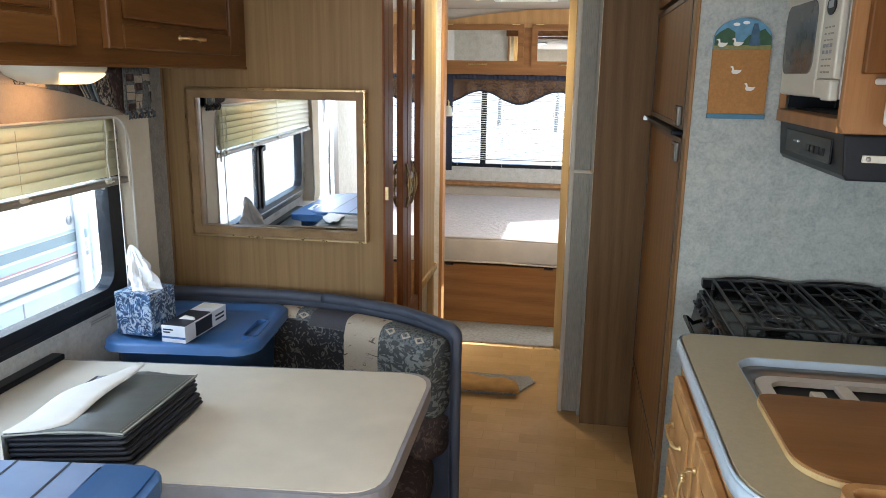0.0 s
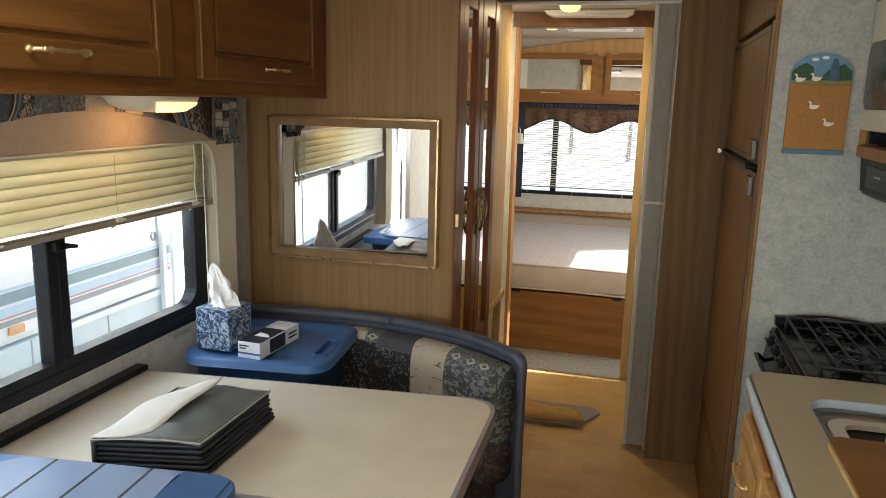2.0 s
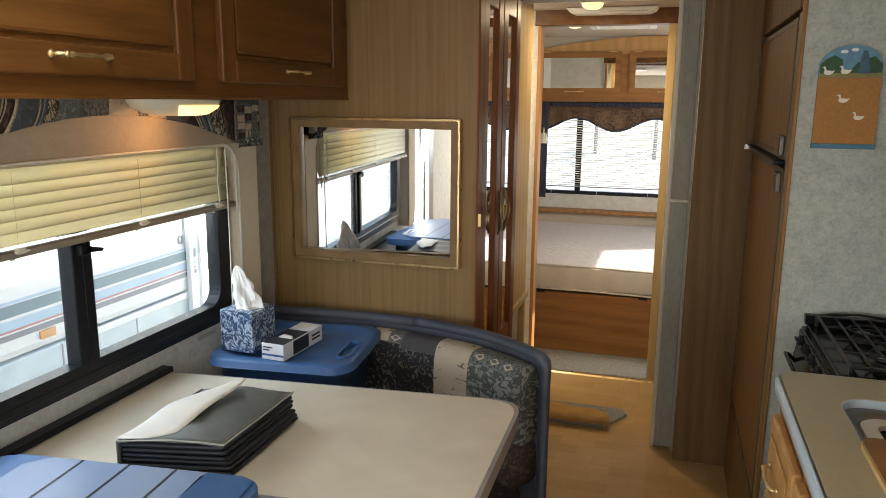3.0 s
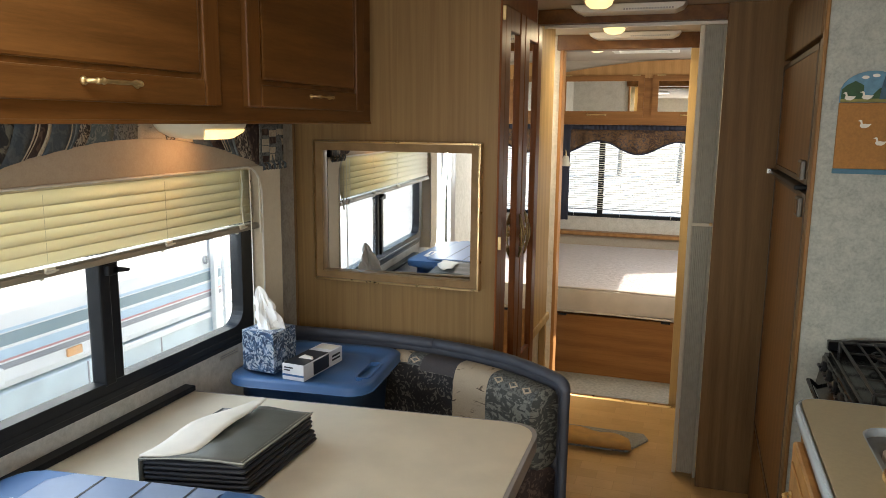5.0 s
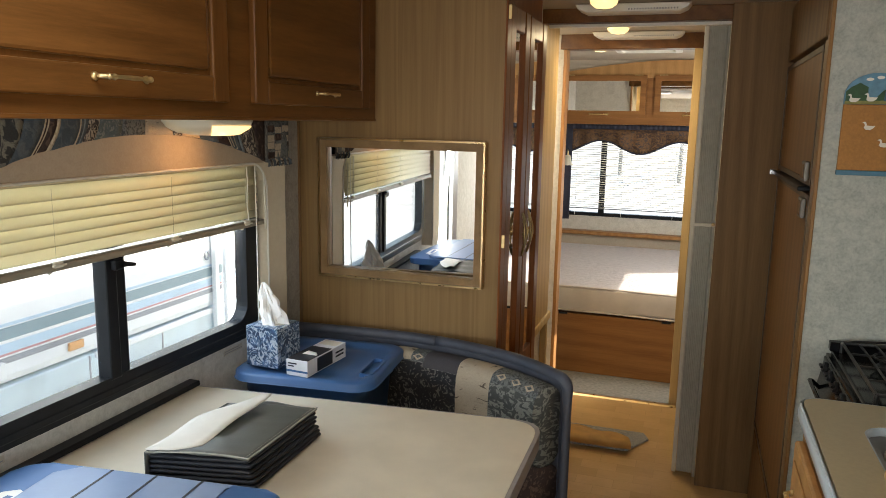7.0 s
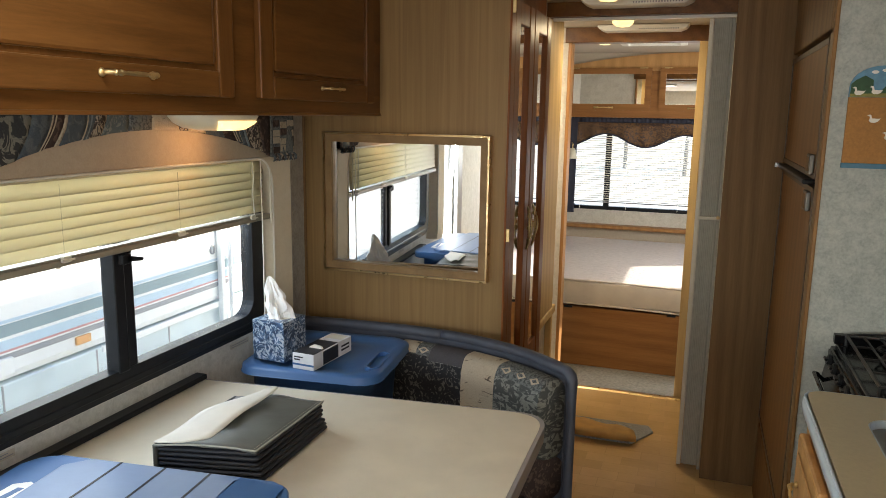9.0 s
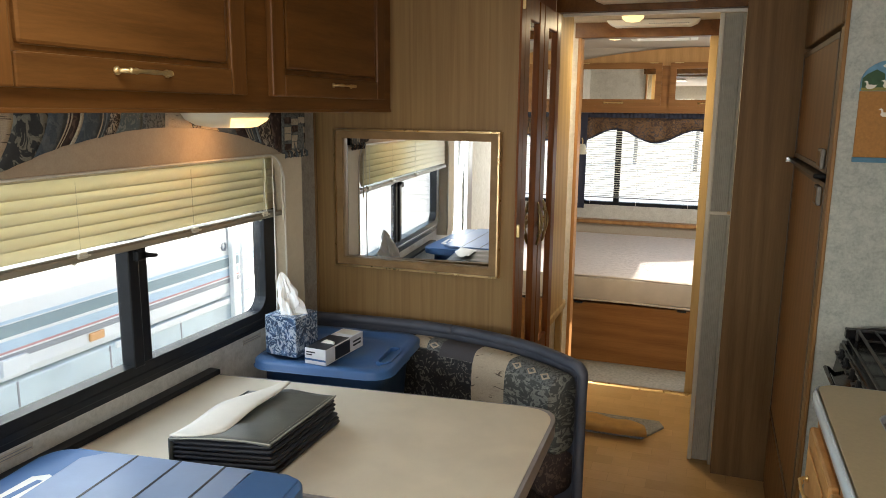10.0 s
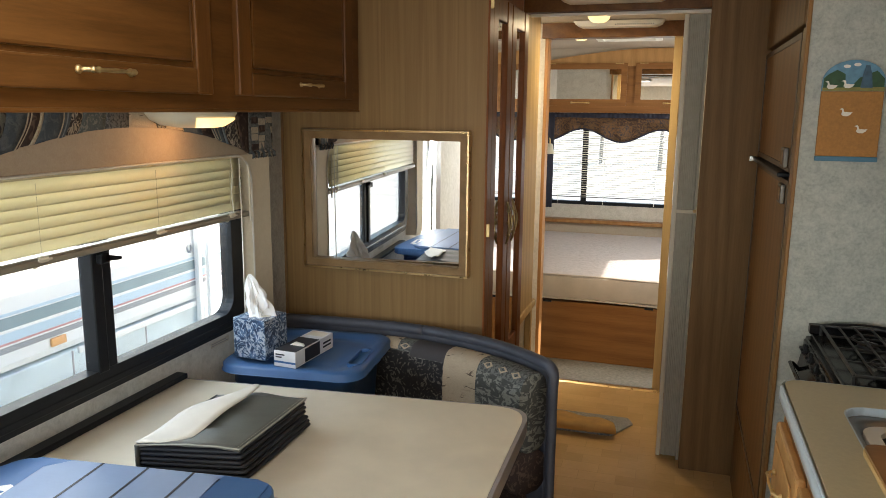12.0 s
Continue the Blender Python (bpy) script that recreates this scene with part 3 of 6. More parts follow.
part("latch_lever", prism([(1.42, 1.118), (1.475, 1.112), (1.478, 1.119), (1.43, 1.132)], "x", -1.187, -1.18, 0.001), BLACK, latch)
for y0, y1, xx in ((0.74, 1.41, -1.228), (1.45, 1.945, -1.212)):
    pane = part("pane", box(xx - 0.002, xx + 0.002, y0, y1, 0.86, 1.395, 0), GLASS, win)
    pane.visible_shadow = False
# cream panels stand proud of the window at both ends, edged by a white bead that bends over the top
BEAD_N, BEAD_F = 0.607, 2.012
bead = [(-1.172, BEAD_N, 0.80), (-1.172, BEAD_N, 1.20)]
bead += [(-1.172, BEAD_N + 0.075 * (1 - math.cos(a)), 1.235 + 0.085 * math.sin(a)) for a in [i * math.pi / 16 for i in range(9)]]
bead += [(-1.172, BEAD_F - 0.075 * (1 - math.cos(a)), 1.235 + 0.085 * math.sin(a)) for a in [i * math.pi / 16 for i in range(8, -1, -1)]]
bead += [(-1.172, BEAD_F, 1.20), (-1.172, BEAD_F, 0.80)]
setting("trim_window_bead", tube(bead, 0.003, 8), WHITE, "white rounded bead round the window recess", "trim", True)
for nm, b0, b1, s_ in (("trim_window_panel_far", BEAD_F, 2.114, -1), ("trim_window_panel_near", BEAD_N, 0.46, 1)):
    arc = [(b0 + s_ * 0.075 * (1 - math.cos(a)), 1.235 + 0.085 * math.sin(a)) for a in [i * math.pi / 16 for i in range(9)]]
    pts_ = [(b0, 0.762)] + [(b0, 0.9)] + arc + [(b1, 1.32), (b1, 0.762)]
    setting(nm, prism(pts_, "x", LEFT + 0.0005, -1.173, 0.0), WALL_BEIGE, "smooth cream panel beside the window", "trim")

for y0, z0 in ((1.868, 0.772), (1.06, 0.775)):
    dc = thing("warning_sticker", (LEFT, y0, z0), "small pale sticker with two lines of dark print", "sticker", "stickers")
    part("paper", box(LEFT, LEFT + 0.0006, y0, y0 + 0.09, z0, z0 + 0.016, 0), WALL_CREAM, dc)
    for k in range(2):
        part("print_line", box(LEFT + 0.0006, LEFT + 0.001, y0 + 0.004, y0 + 0.086 - 0.012 * k, z0 + 0.004 + 0.006 * k, z0 + 0.006 + 0.006 * k, 0), STRIPE_GREY, dc)

# cab window seen in the wall mirror
win2 = thing("window_2", (-1.22, -0.7, 0.7), "tall white cab window with a thin centre bar", "window", kind="structure")
part("window_frame", hoop(rrect(*W2, 0.04), rrect(W2[0] + 0.03, W2[1] - 0.03, W2[2] + 0.03, W2[3] - 0.03, 0.03), "x", LEFT - 0.018, -1.225), WHITE, win2)

part("centre_bar", box(-1.2125, -1.206, 0.146, 0.154, W2[2] + 0.02, W2[3] - 0.02, 0.002), EDGE_GREY, win2)
part("side_post", box(-1.213, -1.19, W2[0] - 0.12, W2[0] + 0.02, W2[2], W2[3], 0.004), EDGE_GREY, win2)

# bedroom side window that lets the sun in
win3 = thing("window_3", (1.0, 5.5, 0.8), "bedroom side window with a black frame", "window", kind="structure")
part("window_frame", hoop(rrect(*SW, 0.05), rrect(SW[0] + 0.02, SW[1] - 0.02, SW[2] + 0.02, SW[3] - 0.02, 0.04), "x", RIGHT - 0.004, RIGHT + 0.045), BLACK, win3)

# unseen opening opposite the cab window, added for the side fill lamp
win6 = thing("added_side_opening", (RIGHT, -1.2, 0.88), "added side opening in a black frame, out of view, for the side fill", "window", kind="structure")
part("window_frame", hoop(rrect(*DW, 0.05), rrect(DW[0] + 0.02, DW[1] - 0.02, DW[2] + 0.02, DW[3] - 0.02, 0.04), "x", RIGHT - 0.004, RIGHT + 0.045), BLACK, win6)

# bath and windshield openings keep plain frames
win5 = thing("window_5", (LEFT, 3.35, 1.0), "small bath window in a white frame", "window", kind="structure")
part("window_frame", hoop(rrect(*BW, 0.04), rrect(BW[0] + 0.02, BW[1] - 0.02, BW[2] + 0.02, BW[3] - 0.02, 0.03), "x", LEFT - 0.045, LEFT + 0.004), WHITE, win5)

# ---- mini blind ----
bl = thing("mini_blind", (-1.18, 1.2, 1.15), "ivory aluminium mini blind lowered half way", "blind")
BY0, BY1 = 0.655, 1.972
part("head_rail", box(-1.2, -1.176, BY0, BY1 + 0.01, 1.312, 1.331, 0.003), BLIND, bl)
# closed slats: a shallow crown towards the room, each lower edge lapping over the next
slat_pts = [(0.0075 * (1 - 2 * k / 8) - 0.0035 * math.sin(math.pi * k / 8), 0.0175 * (1 - 2 * k / 8)) for k in range(9)]
slat_me = None
for i in range(6):
    z = 1.2985 - 0.0229 * i
    if slat_me is None:
        rows = [[(-1.187 - a, y, b) for a, b in slat_pts] for y in (BY0, BY1)]
        ob = part("slat", sheet(rows, 0.0007), BLIND, bl, "", True)
        slat_me = ob.data
    else:
        ob = new("slat", slat_me)
        ob.parent = bl
        ob.matrix_parent_inverse = Matrix.Translation(-bl.location)
    ob.location = (0, 0, z)
# gathered slats on the bottom rail
for k in range(2):
    part("stacked_slat", box(-1.197, -1.173, BY0, BY1, 1.1572 + 0.0022 * k, 1.1588 + 0.0022 * k, 0), RAIL, bl)
part("bottom_rail", box(-1.199, -1.171, BY0, BY1 + 0.034, 1.142, 1.1565, 0.004), RAIL, bl, "dull taupe bottom rail")
for y in (1.25, 1.60, 1.905):
    part("ladder_cord", tube([(-1.1745, y, 1.305), (-1.174, y, 1.16)], 0.0005, 4), IVORY, bl)
    cl_ = part("cord_clip", box(-1.1775, -1.1665, y - 0.011, y + 0.011, 1.15, 1.1625, 0.002), IVORY, bl)
    part("clip_wing", box(-1.168, -1.164, y - 0.017, y + 0.017, 1.153, 1.157, 0.001), IVORY, cl_)
    part("clip_button", lathe([(0.005, 0), (0.004, 0.003), (0.001, 0.004)], pose(-1.18, y - 0.012, 1.141, 180), 8), IVORY, cl_)
part("pull_cord", tube([(-1.169, 1.905, 1.312), (-1.1685, 1.909, 1.27), (-1.169, 1.904, 1.22), (-1.168, 1.908, 1.165)], 0.0017, 6), WHITE, bl)
part("pull_cord", tube([(-1.168, 1.945, 1.312), (-1.167, 1.946, 1.1), (-1.166, 1.943, 0.83)], 0.0017, 6), WHITE, bl, "white lift cord")
part("wand", tube([(-1.164, 1.985, 1.29), (-1.164, 1.987, 1.13)], 0.0028, 8), IVORY, bl, "clear tilt wand")

# ---- valance ----
val = thing("window_valance", (-1.2, 1.3, 1.33), "scalloped valance in blue, tan and grey patchwork cloth", "valance")


def val_low(y):
    return max(1.32, 1.406 - 0.36 * (y - 1.51) ** 2) if y < 2.01 else 1.32


def val_band(y0, y1, mat_):
    n = max(2, int((y1 - y0) / 0.012))
    rows = []
    for q in range(n + 1):
        y = y0 + (y1 - y0) * q / n
        lo = val_low(y)
        w = 0.004 * math.sin(y * 40) + 0.0015 * math.sin(y * 130)
        row = []
        for k in range(7):
            u = k / 6
            q_ = (y - 1.51) / 0.47
            yy = y + 0.13 * (y - 1.51) * max(0.0, 1 - q_ ** 4 if y > 1.51 else 1.0) * u * u
            lo_ = val_low(min(yy, 2.0))
            row.append((-1.164 + w * u, yy, 1.446 + (lo_ - 1.446) * u))
        rows.append(row)
    return part("cloth_band", sheet(rows, 0.006), mat_, val, "", True)


bands = ((0.3, CL_FLORAL), (0.7, CL_SLATE), (0.84, CL_STRIPE), (0.95, CL_VLEAF), (1.05, CL_TAN), (1.112, CL_VLEAF), (1.186, CL_SLATE), (1.233, CL_CREAM), (1.237, CL_BROWN), (1.241, CL_CREAM), (1.245, CL_BROWN),
         (1.262, CL_CREAM), (1.27, CL_SLATE), (1.318, CL_CREAM), (1.321, CL_SLATE), (1.328, CL_SKY), (1.332, CL_SLATE), (1.34, CL_CHAIN), (1.37, CL_FLORAL), (1.433, CL_SPECK), (1.502, CL_TAN), (1.585, CL_CHAIN), (1.612, CL_TAN),
         (1.68, CL_SLATE), (1.743, CL_BROWN), (1.788, CL_CREAM), (1.793, CL_SLATE), (1.798, CL_CREAM), (1.804, CL_SLATE), (1.82, CL_CREAM), (1.826, CL_SLATE), (1.845, CL_SKY), (1.856, CL_CHAIN), (1.924, CL_BROWN), (1.985, CL_SPECK))
edges = [b_[0] for b_ in bands] + [2.113]
kinds = [b_[1] for b_ in bands]
for y0, y1, k in zip(edges, edges[1:], kinds):
    val_band(y0, y1, k)
part("taupe_panel", box(-1.1965, -1.175, 0.3, 2.0, 1.316, 1.446, 0.002), WALL_TAUPE, val, "plain taupe panel behind the scallop")
for r_ in range(4):
    for c_ in range(3):
        yb, zb_ = 1.998 + 0.039 * c_, 1.331 + 0.024 * r_ + 0.004 * ((r_ + c_) % 2)
        part("woven_block", box(-1.1575, -1.1565, yb, yb + 0.034, zb_, zb_ + 0.018, 0), CL_CREAM if (r_ + c_) % 3 else CL_BROWN, val)
for c_ in range(9):
    yb = 1.99 + 0.0145 * c_
    part("shell_trim", tube([(-1.156, yb, 1.33), (-1.153, yb + 0.008, 1.322), (-1.155, yb + 0.013, 1.312), (-1.156, yb + 0.006, 1.309)], [0.002, 0.0045, 0.0045, 0.002], 6), CL_CHAIN if c_ % 2 else CL_SLATE, val)


# ---- cabinet doors and handles ----
def brass_handle(parent, p0, p1, out, name="handle"):
    """A cast bail handle between two points, standing off the door along out."""
    p0, p1, out = Vector(p0), Vector(p1), Vector(out)
    d = p1 - p0
    pts = [p0, p0 + out * 0.6, p0 + d * 0.12 + out, p0 + d * 0.3 + out * 1.1, p0 + d * 0.5 + out * 1.15, p0 + d * 0.7 + out * 1.1, p0 + d * 0.88 + out, p1 + out * 0.6, p1]
    ln = d.length
    r = [0.03 * ln, 0.034 * ln, 0.034 * ln, 0.026 * ln, 0.034 * ln, 0.026 * ln, 0.034 * ln, 0.034 * ln, 0.03 * ln]
    bm = tube(pts, r, 8)
    for p in (p0, p1):
        q = out.normalized().to_track_quat("Z", "Y").to_matrix().to_4x4()
        lathe([(0.06 * ln, 0), (0.065 * ln, 0.002), (0.04 * ln, 0.006)], Matrix.Translation(p) @ q, 10, bm)
    for k in (0.1, 0.2, 0.8, 0.9):
        c = p0 + d * k + out * 0.95
        lathe([(0.02 * ln, -0.035 * ln), (0.048 * ln, -0.012 * ln), (0.048 * ln, 0.012 * ln), (0.02 * ln, 0.035 * ln)], Matrix.Translation(c) @ d.to_track_quat("Z", "Y").to_matrix().to_4x4(), 8, bm)
    return part(name, bm, BRASS, parent, "cast brass pull", True)


def raised_door(parent, axis, a0, a1, z0, z1, face, out, stile, mat_v, mat_h, name="door", mat_f=None):
    """A framed door with a raised field, on a plane of constant x or y; out is +1 or -1."""
    t = 0.019

    def bx(u0, u1, w0, w1, d0, d1, bev):
        lo, hi = sorted((face + out * d0, face + out * d1))
        return box(lo, hi, u0, u1, w0, w1, bev) if axis == "x" else box(u0, u1, lo, hi, w0, w1, bev)

    d = part(name, bx(a0 + stile - 0.004, a1 - stile + 0.004, z0 + stile - 0.004, z1 - stile + 0.004, 0.0005, 0.009, 0), mat_v, parent)
    for u0, u1 in ((a0, a0 + stile), (a1 - stile, a1)):
        part("stile", bx(u0, u1, z0, z1, 0.0005, t, 0.004), mat_v, d)
    for w0, w1 in ((z0, z0 + stile), (z1 - stile, z1)):
        part("rail", bx(a0 + stile + 0.0005, a1 - stile - 0.0005, w0, w1, 0.0005, t, 0.004), mat_h, d)
    g = 0.01
    part("field", bx(a0 + stile + g, a1 - stile - g, z0 + stile + g, z1 - stile - g, 0.008, 0.0165, 0.007), mat_f or mat_v, d)
    return d


cab = thing("overhead_cabinet", (-1.0, 1.0, 1.447), "oak overhead cabinet with raised panel doors over the dinette", "cabinet")
CX = -0.957
part("body", box(LEFT + 0.001, CX, -0.6, 2.299, 1.447, CEIL - 0.001, 0.002), OAK_CAB, cab)
part("bottom_lip", box(CX - 0.02, CX + 0.003, -0.6, 2.298, 1.441, 1.449, 0.002), OAK_CAB, cab)
for y0, y1, hy0, hy1 in ((1.605, 2.215, 1.885, 1.985), (0.88, 1.503, 1.128, 1.25), (0.16, 0.78, 0.41, 0.545)):
    d = raised_door(cab, "x", y0, y1, 1.478, 1.868, CX, 1, 0.052, OAK_CAB_V, OAK_CAB, mat_f=OAK_CAB)
    brass_handle(d, (CX + 0.019, hy0, 1.511), (CX + 0.019, hy1, 1.511), (0.02, 0, 0))

lamp = thing("under_cabinet_light", (-1.09, 1.64, 1.447), "ivory plastic under-cabinet light with a lit lens", "light")
m = Matrix.Translation((-1.085, 1.628, 1.447)) @ Matrix.Diagonal((0.72, 1.0, -1.0, 1))
part("housing", lathe([(0.125, 0.0), (0.124, 0.01), (0.112, 0.024), (0.086, 0.036), (0.045, 0.042), (0.005, 0.043)], m, 32), IVORY, lamp, "", True)
lens_rows = []
for i in range(13):
    a = radians(-40 + 105 * i / 12)
    lens_rows.append([(-1.085 + 0.72 * r_ * math.cos(a), 1.628 + r_ * math.sin(a), 1.447 - h_) for r_, h_ in ((0.1185, 0.0195), (0.1125, 0.0255), (0.087, 0.0382), (0.072, 0.0405))])
part("lens", sheet(lens_rows, 0.0015), LAMP_LOW, lamp, "glowing amber-white lens", True)

# ---- wall mirror ----
mir = thing("wall_mirror", (-0.88, 2.29, 0.94), "wide rectangular mirror in a wood and gilt frame on the partition", "mirror")
MX0, MX1, MZ0, MZ1 = -1.143, -0.5895, 0.942, 1.388


def frame_ring(a0, a1, z0, z1, w, y0, y1):
    return hoop([(a0, z0), (a1, z0), (a1, z1), (a0, z1)], [(a0 + w, z0 + w), (a1 - w, z0 + w), (a1 - w, z1 - w), (a0 + w, z1 - w)], "y", y0, y1)


part("frame", frame_ring(MX0 + 0.006, MX1 - 0.006, MZ0 + 0.006, MZ1 - 0.006, 0.022, 2.27, 2.2985), FRAME_WOOD, mir, "tan wood frame")
part("outer_bead", frame_ring(MX0, MX1, MZ0, MZ1, 0.0055, 2.265, 2.2985), GOLD_TRIM, mir, "gilt outer bead")
part("inner_bead", frame_ring(MX0 + 0.026, MX1 - 0.026, MZ0 + 0.026, MZ1 - 0.026, 0.004, 2.276, 2.298), FRAME_WOOD, mir)
gl = box(-0.2515, 0.2515, -0.002, 0.002, MZ0 + 0.027, MZ1 - 0.027, 0)
turned(gl, Matrix.Translation(((MX0 + MX1) / 2, 2.306, 0)) @ Matrix.Rotation(radians(3.0), 4, "Z"))
part("glass", gl, MIRROR, mir, "silvered mirror glass")

# ---- wardrobe with mirrored folding doors ----
wd = thing("wardrobe", (-0.9, 2.65, 0), "dark cherry wardrobe with narrow mirrored folding doors", "wardrobe")
part("body", box(LEFT + 0.002, -0.575, 2.347, 2.944, 0.001, CEIL - 0.001, 0.002), CHERRY, wd)
part("corner_stile", box(-0.56, -0.542, 2.302, 2.352, 0.001, CEIL - 0.001, 0.003), CHERRY, wd)
for y0, y1, hy in ((2.36, 2.625, 2.585), (2.63, 2.905, 2.665)):
    d = part("door", box(-0.573, -0.562, y0, y1, 0.08, 1.795, 0.002), CHERRY, wd)
    w = 0.068
    for u0, u1 in ((y0, y0 + w), (y1 - w, y1)):
        part("stile", box(-0.561, -0.545, u0, u1, 0.08, 1.795, 0.005), CHERRY, d)
    for z0, z1 in ((0.08, 0.62), (1.725, 1.795)):
        part("rail", box(-0.561, -0.547, y0 + w + 0.001, y1 - w - 0.001, z0, z1, 0.004), CHERRY, d)
    part("mirror_panel", box(-0.5615, -0.556, y0 + w + 0.001, y1 - w - 0.001, 0.621, 1.724, 0.001), MIRROR, d, "tall mirror panel")
    s = 1 if hy < 2.62 else -1
    for k in (1, -1):
        pts = [(-0.54 + 0.014 * math.sin(math.pi * i / 10), hy - k * (0.026 if k == s else 0.014) * math.sin(math.pi * i / 10), 1.0 + 0.145 * i / 10) for i in range(11)]
        part("pull", tube(pts, [0.0022 + 0.0018 * abs(math.cos(i * math.pi / 5)) for i in range(11)], 8), ANTIQUE, d, "ogee antique brass pull", True)
    for z_ in (1.03, 1.0725, 1.115):
        part("pull_rosette", lathe([(0.004, -0.006), (0.0085, -0.002), (0.0085, 0.002), (0.004, 0.006)], pose(-0.534, hy, z_, 0, 90, 0), 10), ANTIQUE, d, "", True)
for z in (1.09, 1.76, 0.3):
    part("hinge", box(-0.5395, -0.5295, 2.2955, 2.2998, z - 0.02, z + 0.02, 0.0015), BRASS, wd, "brass hinge")

# ---- refrigerator ----
fr = thing("refrigerator", (0.6, 2.65, 0), "built-in refrigerator with wood door panels and chrome latches", "refrigerator")
FX = 0.287
part("surround", box(FX + 0.03, RIGHT - 0.001, 2.181, 3.142, 0.001, CEIL - 0.001, 0.002), PANEL_DARK, fr)
part("edge_trim", box(FX - 0.008, FX + 0.001, 2.150, 2.172, 0.001, CEIL - 0.001, 0.002), FRIDGE_WOOD, fr, "oak edge strip")
part("edge_strip", box(FX - 0.006, FX + 0.029, 2.1815, 2.222, 0.001, 1.66, 0.002), PANEL_TAN, fr)
for z0, z1 in ((0.34, 1.272), (1.305, 1.648)):
    d = part("door", box(FX - 0.003, FX + 0.029, 2.245, 3.05, z0, z1, 0.004), FRIDGE_WOOD, fr)
    part("door_frame", hoop(rrect(2.24, 3.055, z0 - 0.005, z1 + 0.005, 0.004), rrect(2.252, 3.04, z0 + 0.01, z1 - 0.01, 0.004), "x", FX - 0.006, FX + 0.0285), BROWN_METAL, d, "brown metal edge frame")
    zz = 1.238 if z0 < 1 else 1.335
    l = part("latch", box(FX - 0.016, FX - 0.0035, 2.285, 2.355, zz - 0.026, zz + 0.026, 0.003), DULL_METAL, d, "dull metal latch plate")
    part("latch_insert", box(FX - 0.018, FX - 0.0162, 2.297, 2.343, zz - 0.019, zz + 0.019, 0.001), PANEL_DARK, l)
part("divider_bar", box(FX - 0.024, FX + 0.029, 2.32, 3.06, 1.281, 1.294, 0.004), BLACK, fr, "black bar between the doors")
part("divider_end", box(FX - 0.033, FX - 0.01, 3.061, 3.075, 1.277, 1.298, 0.003), CHROME, fr)
part("top_door", box(FX - 0.004, FX + 0.029, 2.24, 3.08, 1.672, 1.86, 0.004), PANEL_DARK, fr)
part("vent_door", box(FX - 0.004, FX + 0.029, 2.24, 3.05, 0.03, 0.31, 0.004), PANEL_DARK, fr)

# ---- folding door ----
ac = thing("folding_door", (0.045, 3.29, 0), "grey pleated vinyl folding door pushed open", "folding door")
part("lead_post", box(-0.004, 0.012, 3.215, 3.30, 0.012, 1.82, 0.003), IVORY, ac, "pale lead post")
N = 19
zz = []
for i in range(N):
    zz.append((0.014 + 0.00347 * i, 3.2232 if i % 2 else 3.225))
back = [(0.0764, 3.29), (0.014, 3.29)]
part("pleats", prism(zz + back, "z", 0.015, 1.82), GREY_VINYL, ac)
for a in (0.03, 0.064):
    part("pleat_rib", box(a - 0.002, a + 0.002, 3.2195, 3.2255, 0.015, 1.82, 0.001), GREY_VINYL, ac)
part("latch_bar", box(0.01, 0.088, 3.208, 3.218, 1.055, 1.068, 0.002), IVORY, ac, "pale latch bar")
part("latch_knob", lathe([(0.006, 0), (0.007, 0.006), (0.003, 0.012)], pose(0.082, 3.208, 1.066, 90), 10), BRASS, ac)
part("end_post", box(0.078, 0.0885, 3.21, 3.30, 0.004, 1.82, 0.002), GREY_VINYL, ac)


# ---- ceiling vents and dome lights ----
def ceiling_unit(x0, x1, y, top):
    ve = thing("ceiling_vent", ((x0 + x1) / 2, y, top), "white plastic ceiling air duct with slotted grille", "vent", "ceiling vents")
    pts = [(x0 + 0.0, top - 0.003), (x0 + 0.012, top - 0.02), (x0 + 0.04, top - 0.032), (x1 - 0.04, top - 0.032), (x1 - 0.012, top - 0.02), (x1, top - 0.003)]
    part("housing", prism(pts, "y", y - 0.11, y, 0.004), WHITE, ve)
    for i in range(18):
        xx = x0 + (x1 - x0) * (0.47 + 0.024 * i)
        part("slot", box(xx, xx + 0.005, y - 0.1105, y - 0.1095, top - 0.027, top - 0.021, 0), EDGE_GREY, ve)
    return ve


def dome(x, y, top, r=0.05):
    d = thing("dome_light", (x, y, top), "small lit round ceiling dome light with a pale rim", "light", "dome lights")
    m = Matrix.Translation((x, y, top - 0.001)) @ Matrix.Diagonal((1, 1, -1, 1))
    part("rim", lathe([(r * 1.25, 0), (r * 1.25, 0.006), (r * 1.05, 0.012), (r, 0.012)], m, 24), IVORY, d)
    part("lens", lathe([(r, 0.012), (r * 0.92, 0.024), (r * 0.6, 0.036), (0.004, 0.04)], m, 24), LAMP_ON, d, "", True)
    return d


# unseen vent frame, added round the overhead fill lamp
rvn = thing("added_vent_frame", (-0.62, 0.86, CEIL), "added white vent frame round the overhead fill lamp, ceiling closed above", "vent")
part("frame", hoop(rrect(-0.83, -0.41, 0.65, 1.07, 0.03), rrect(-0.805, -0.435, 0.675, 1.045, 0.02), "z", CEIL - 0.02, CEIL - 0.0005), WHITE, rvn)
ceiling_unit(-0.475, -0.055, 3.165, CEIL)
ceiling_unit(-0.53, -0.095, 4.05, CEIL)
dome(-0.35, 2.92, CEIL)
dome(-0.38, 3.72, CEIL)
dome(-0.62, 5.0, 1.925)
dome(-0.02, 5.0, 1.925)
hatch = thing("ceiling_hatch", (-0.33, 5.0, 1.925), "pale ceiling roof vent hatch in the bedroom", "vent")
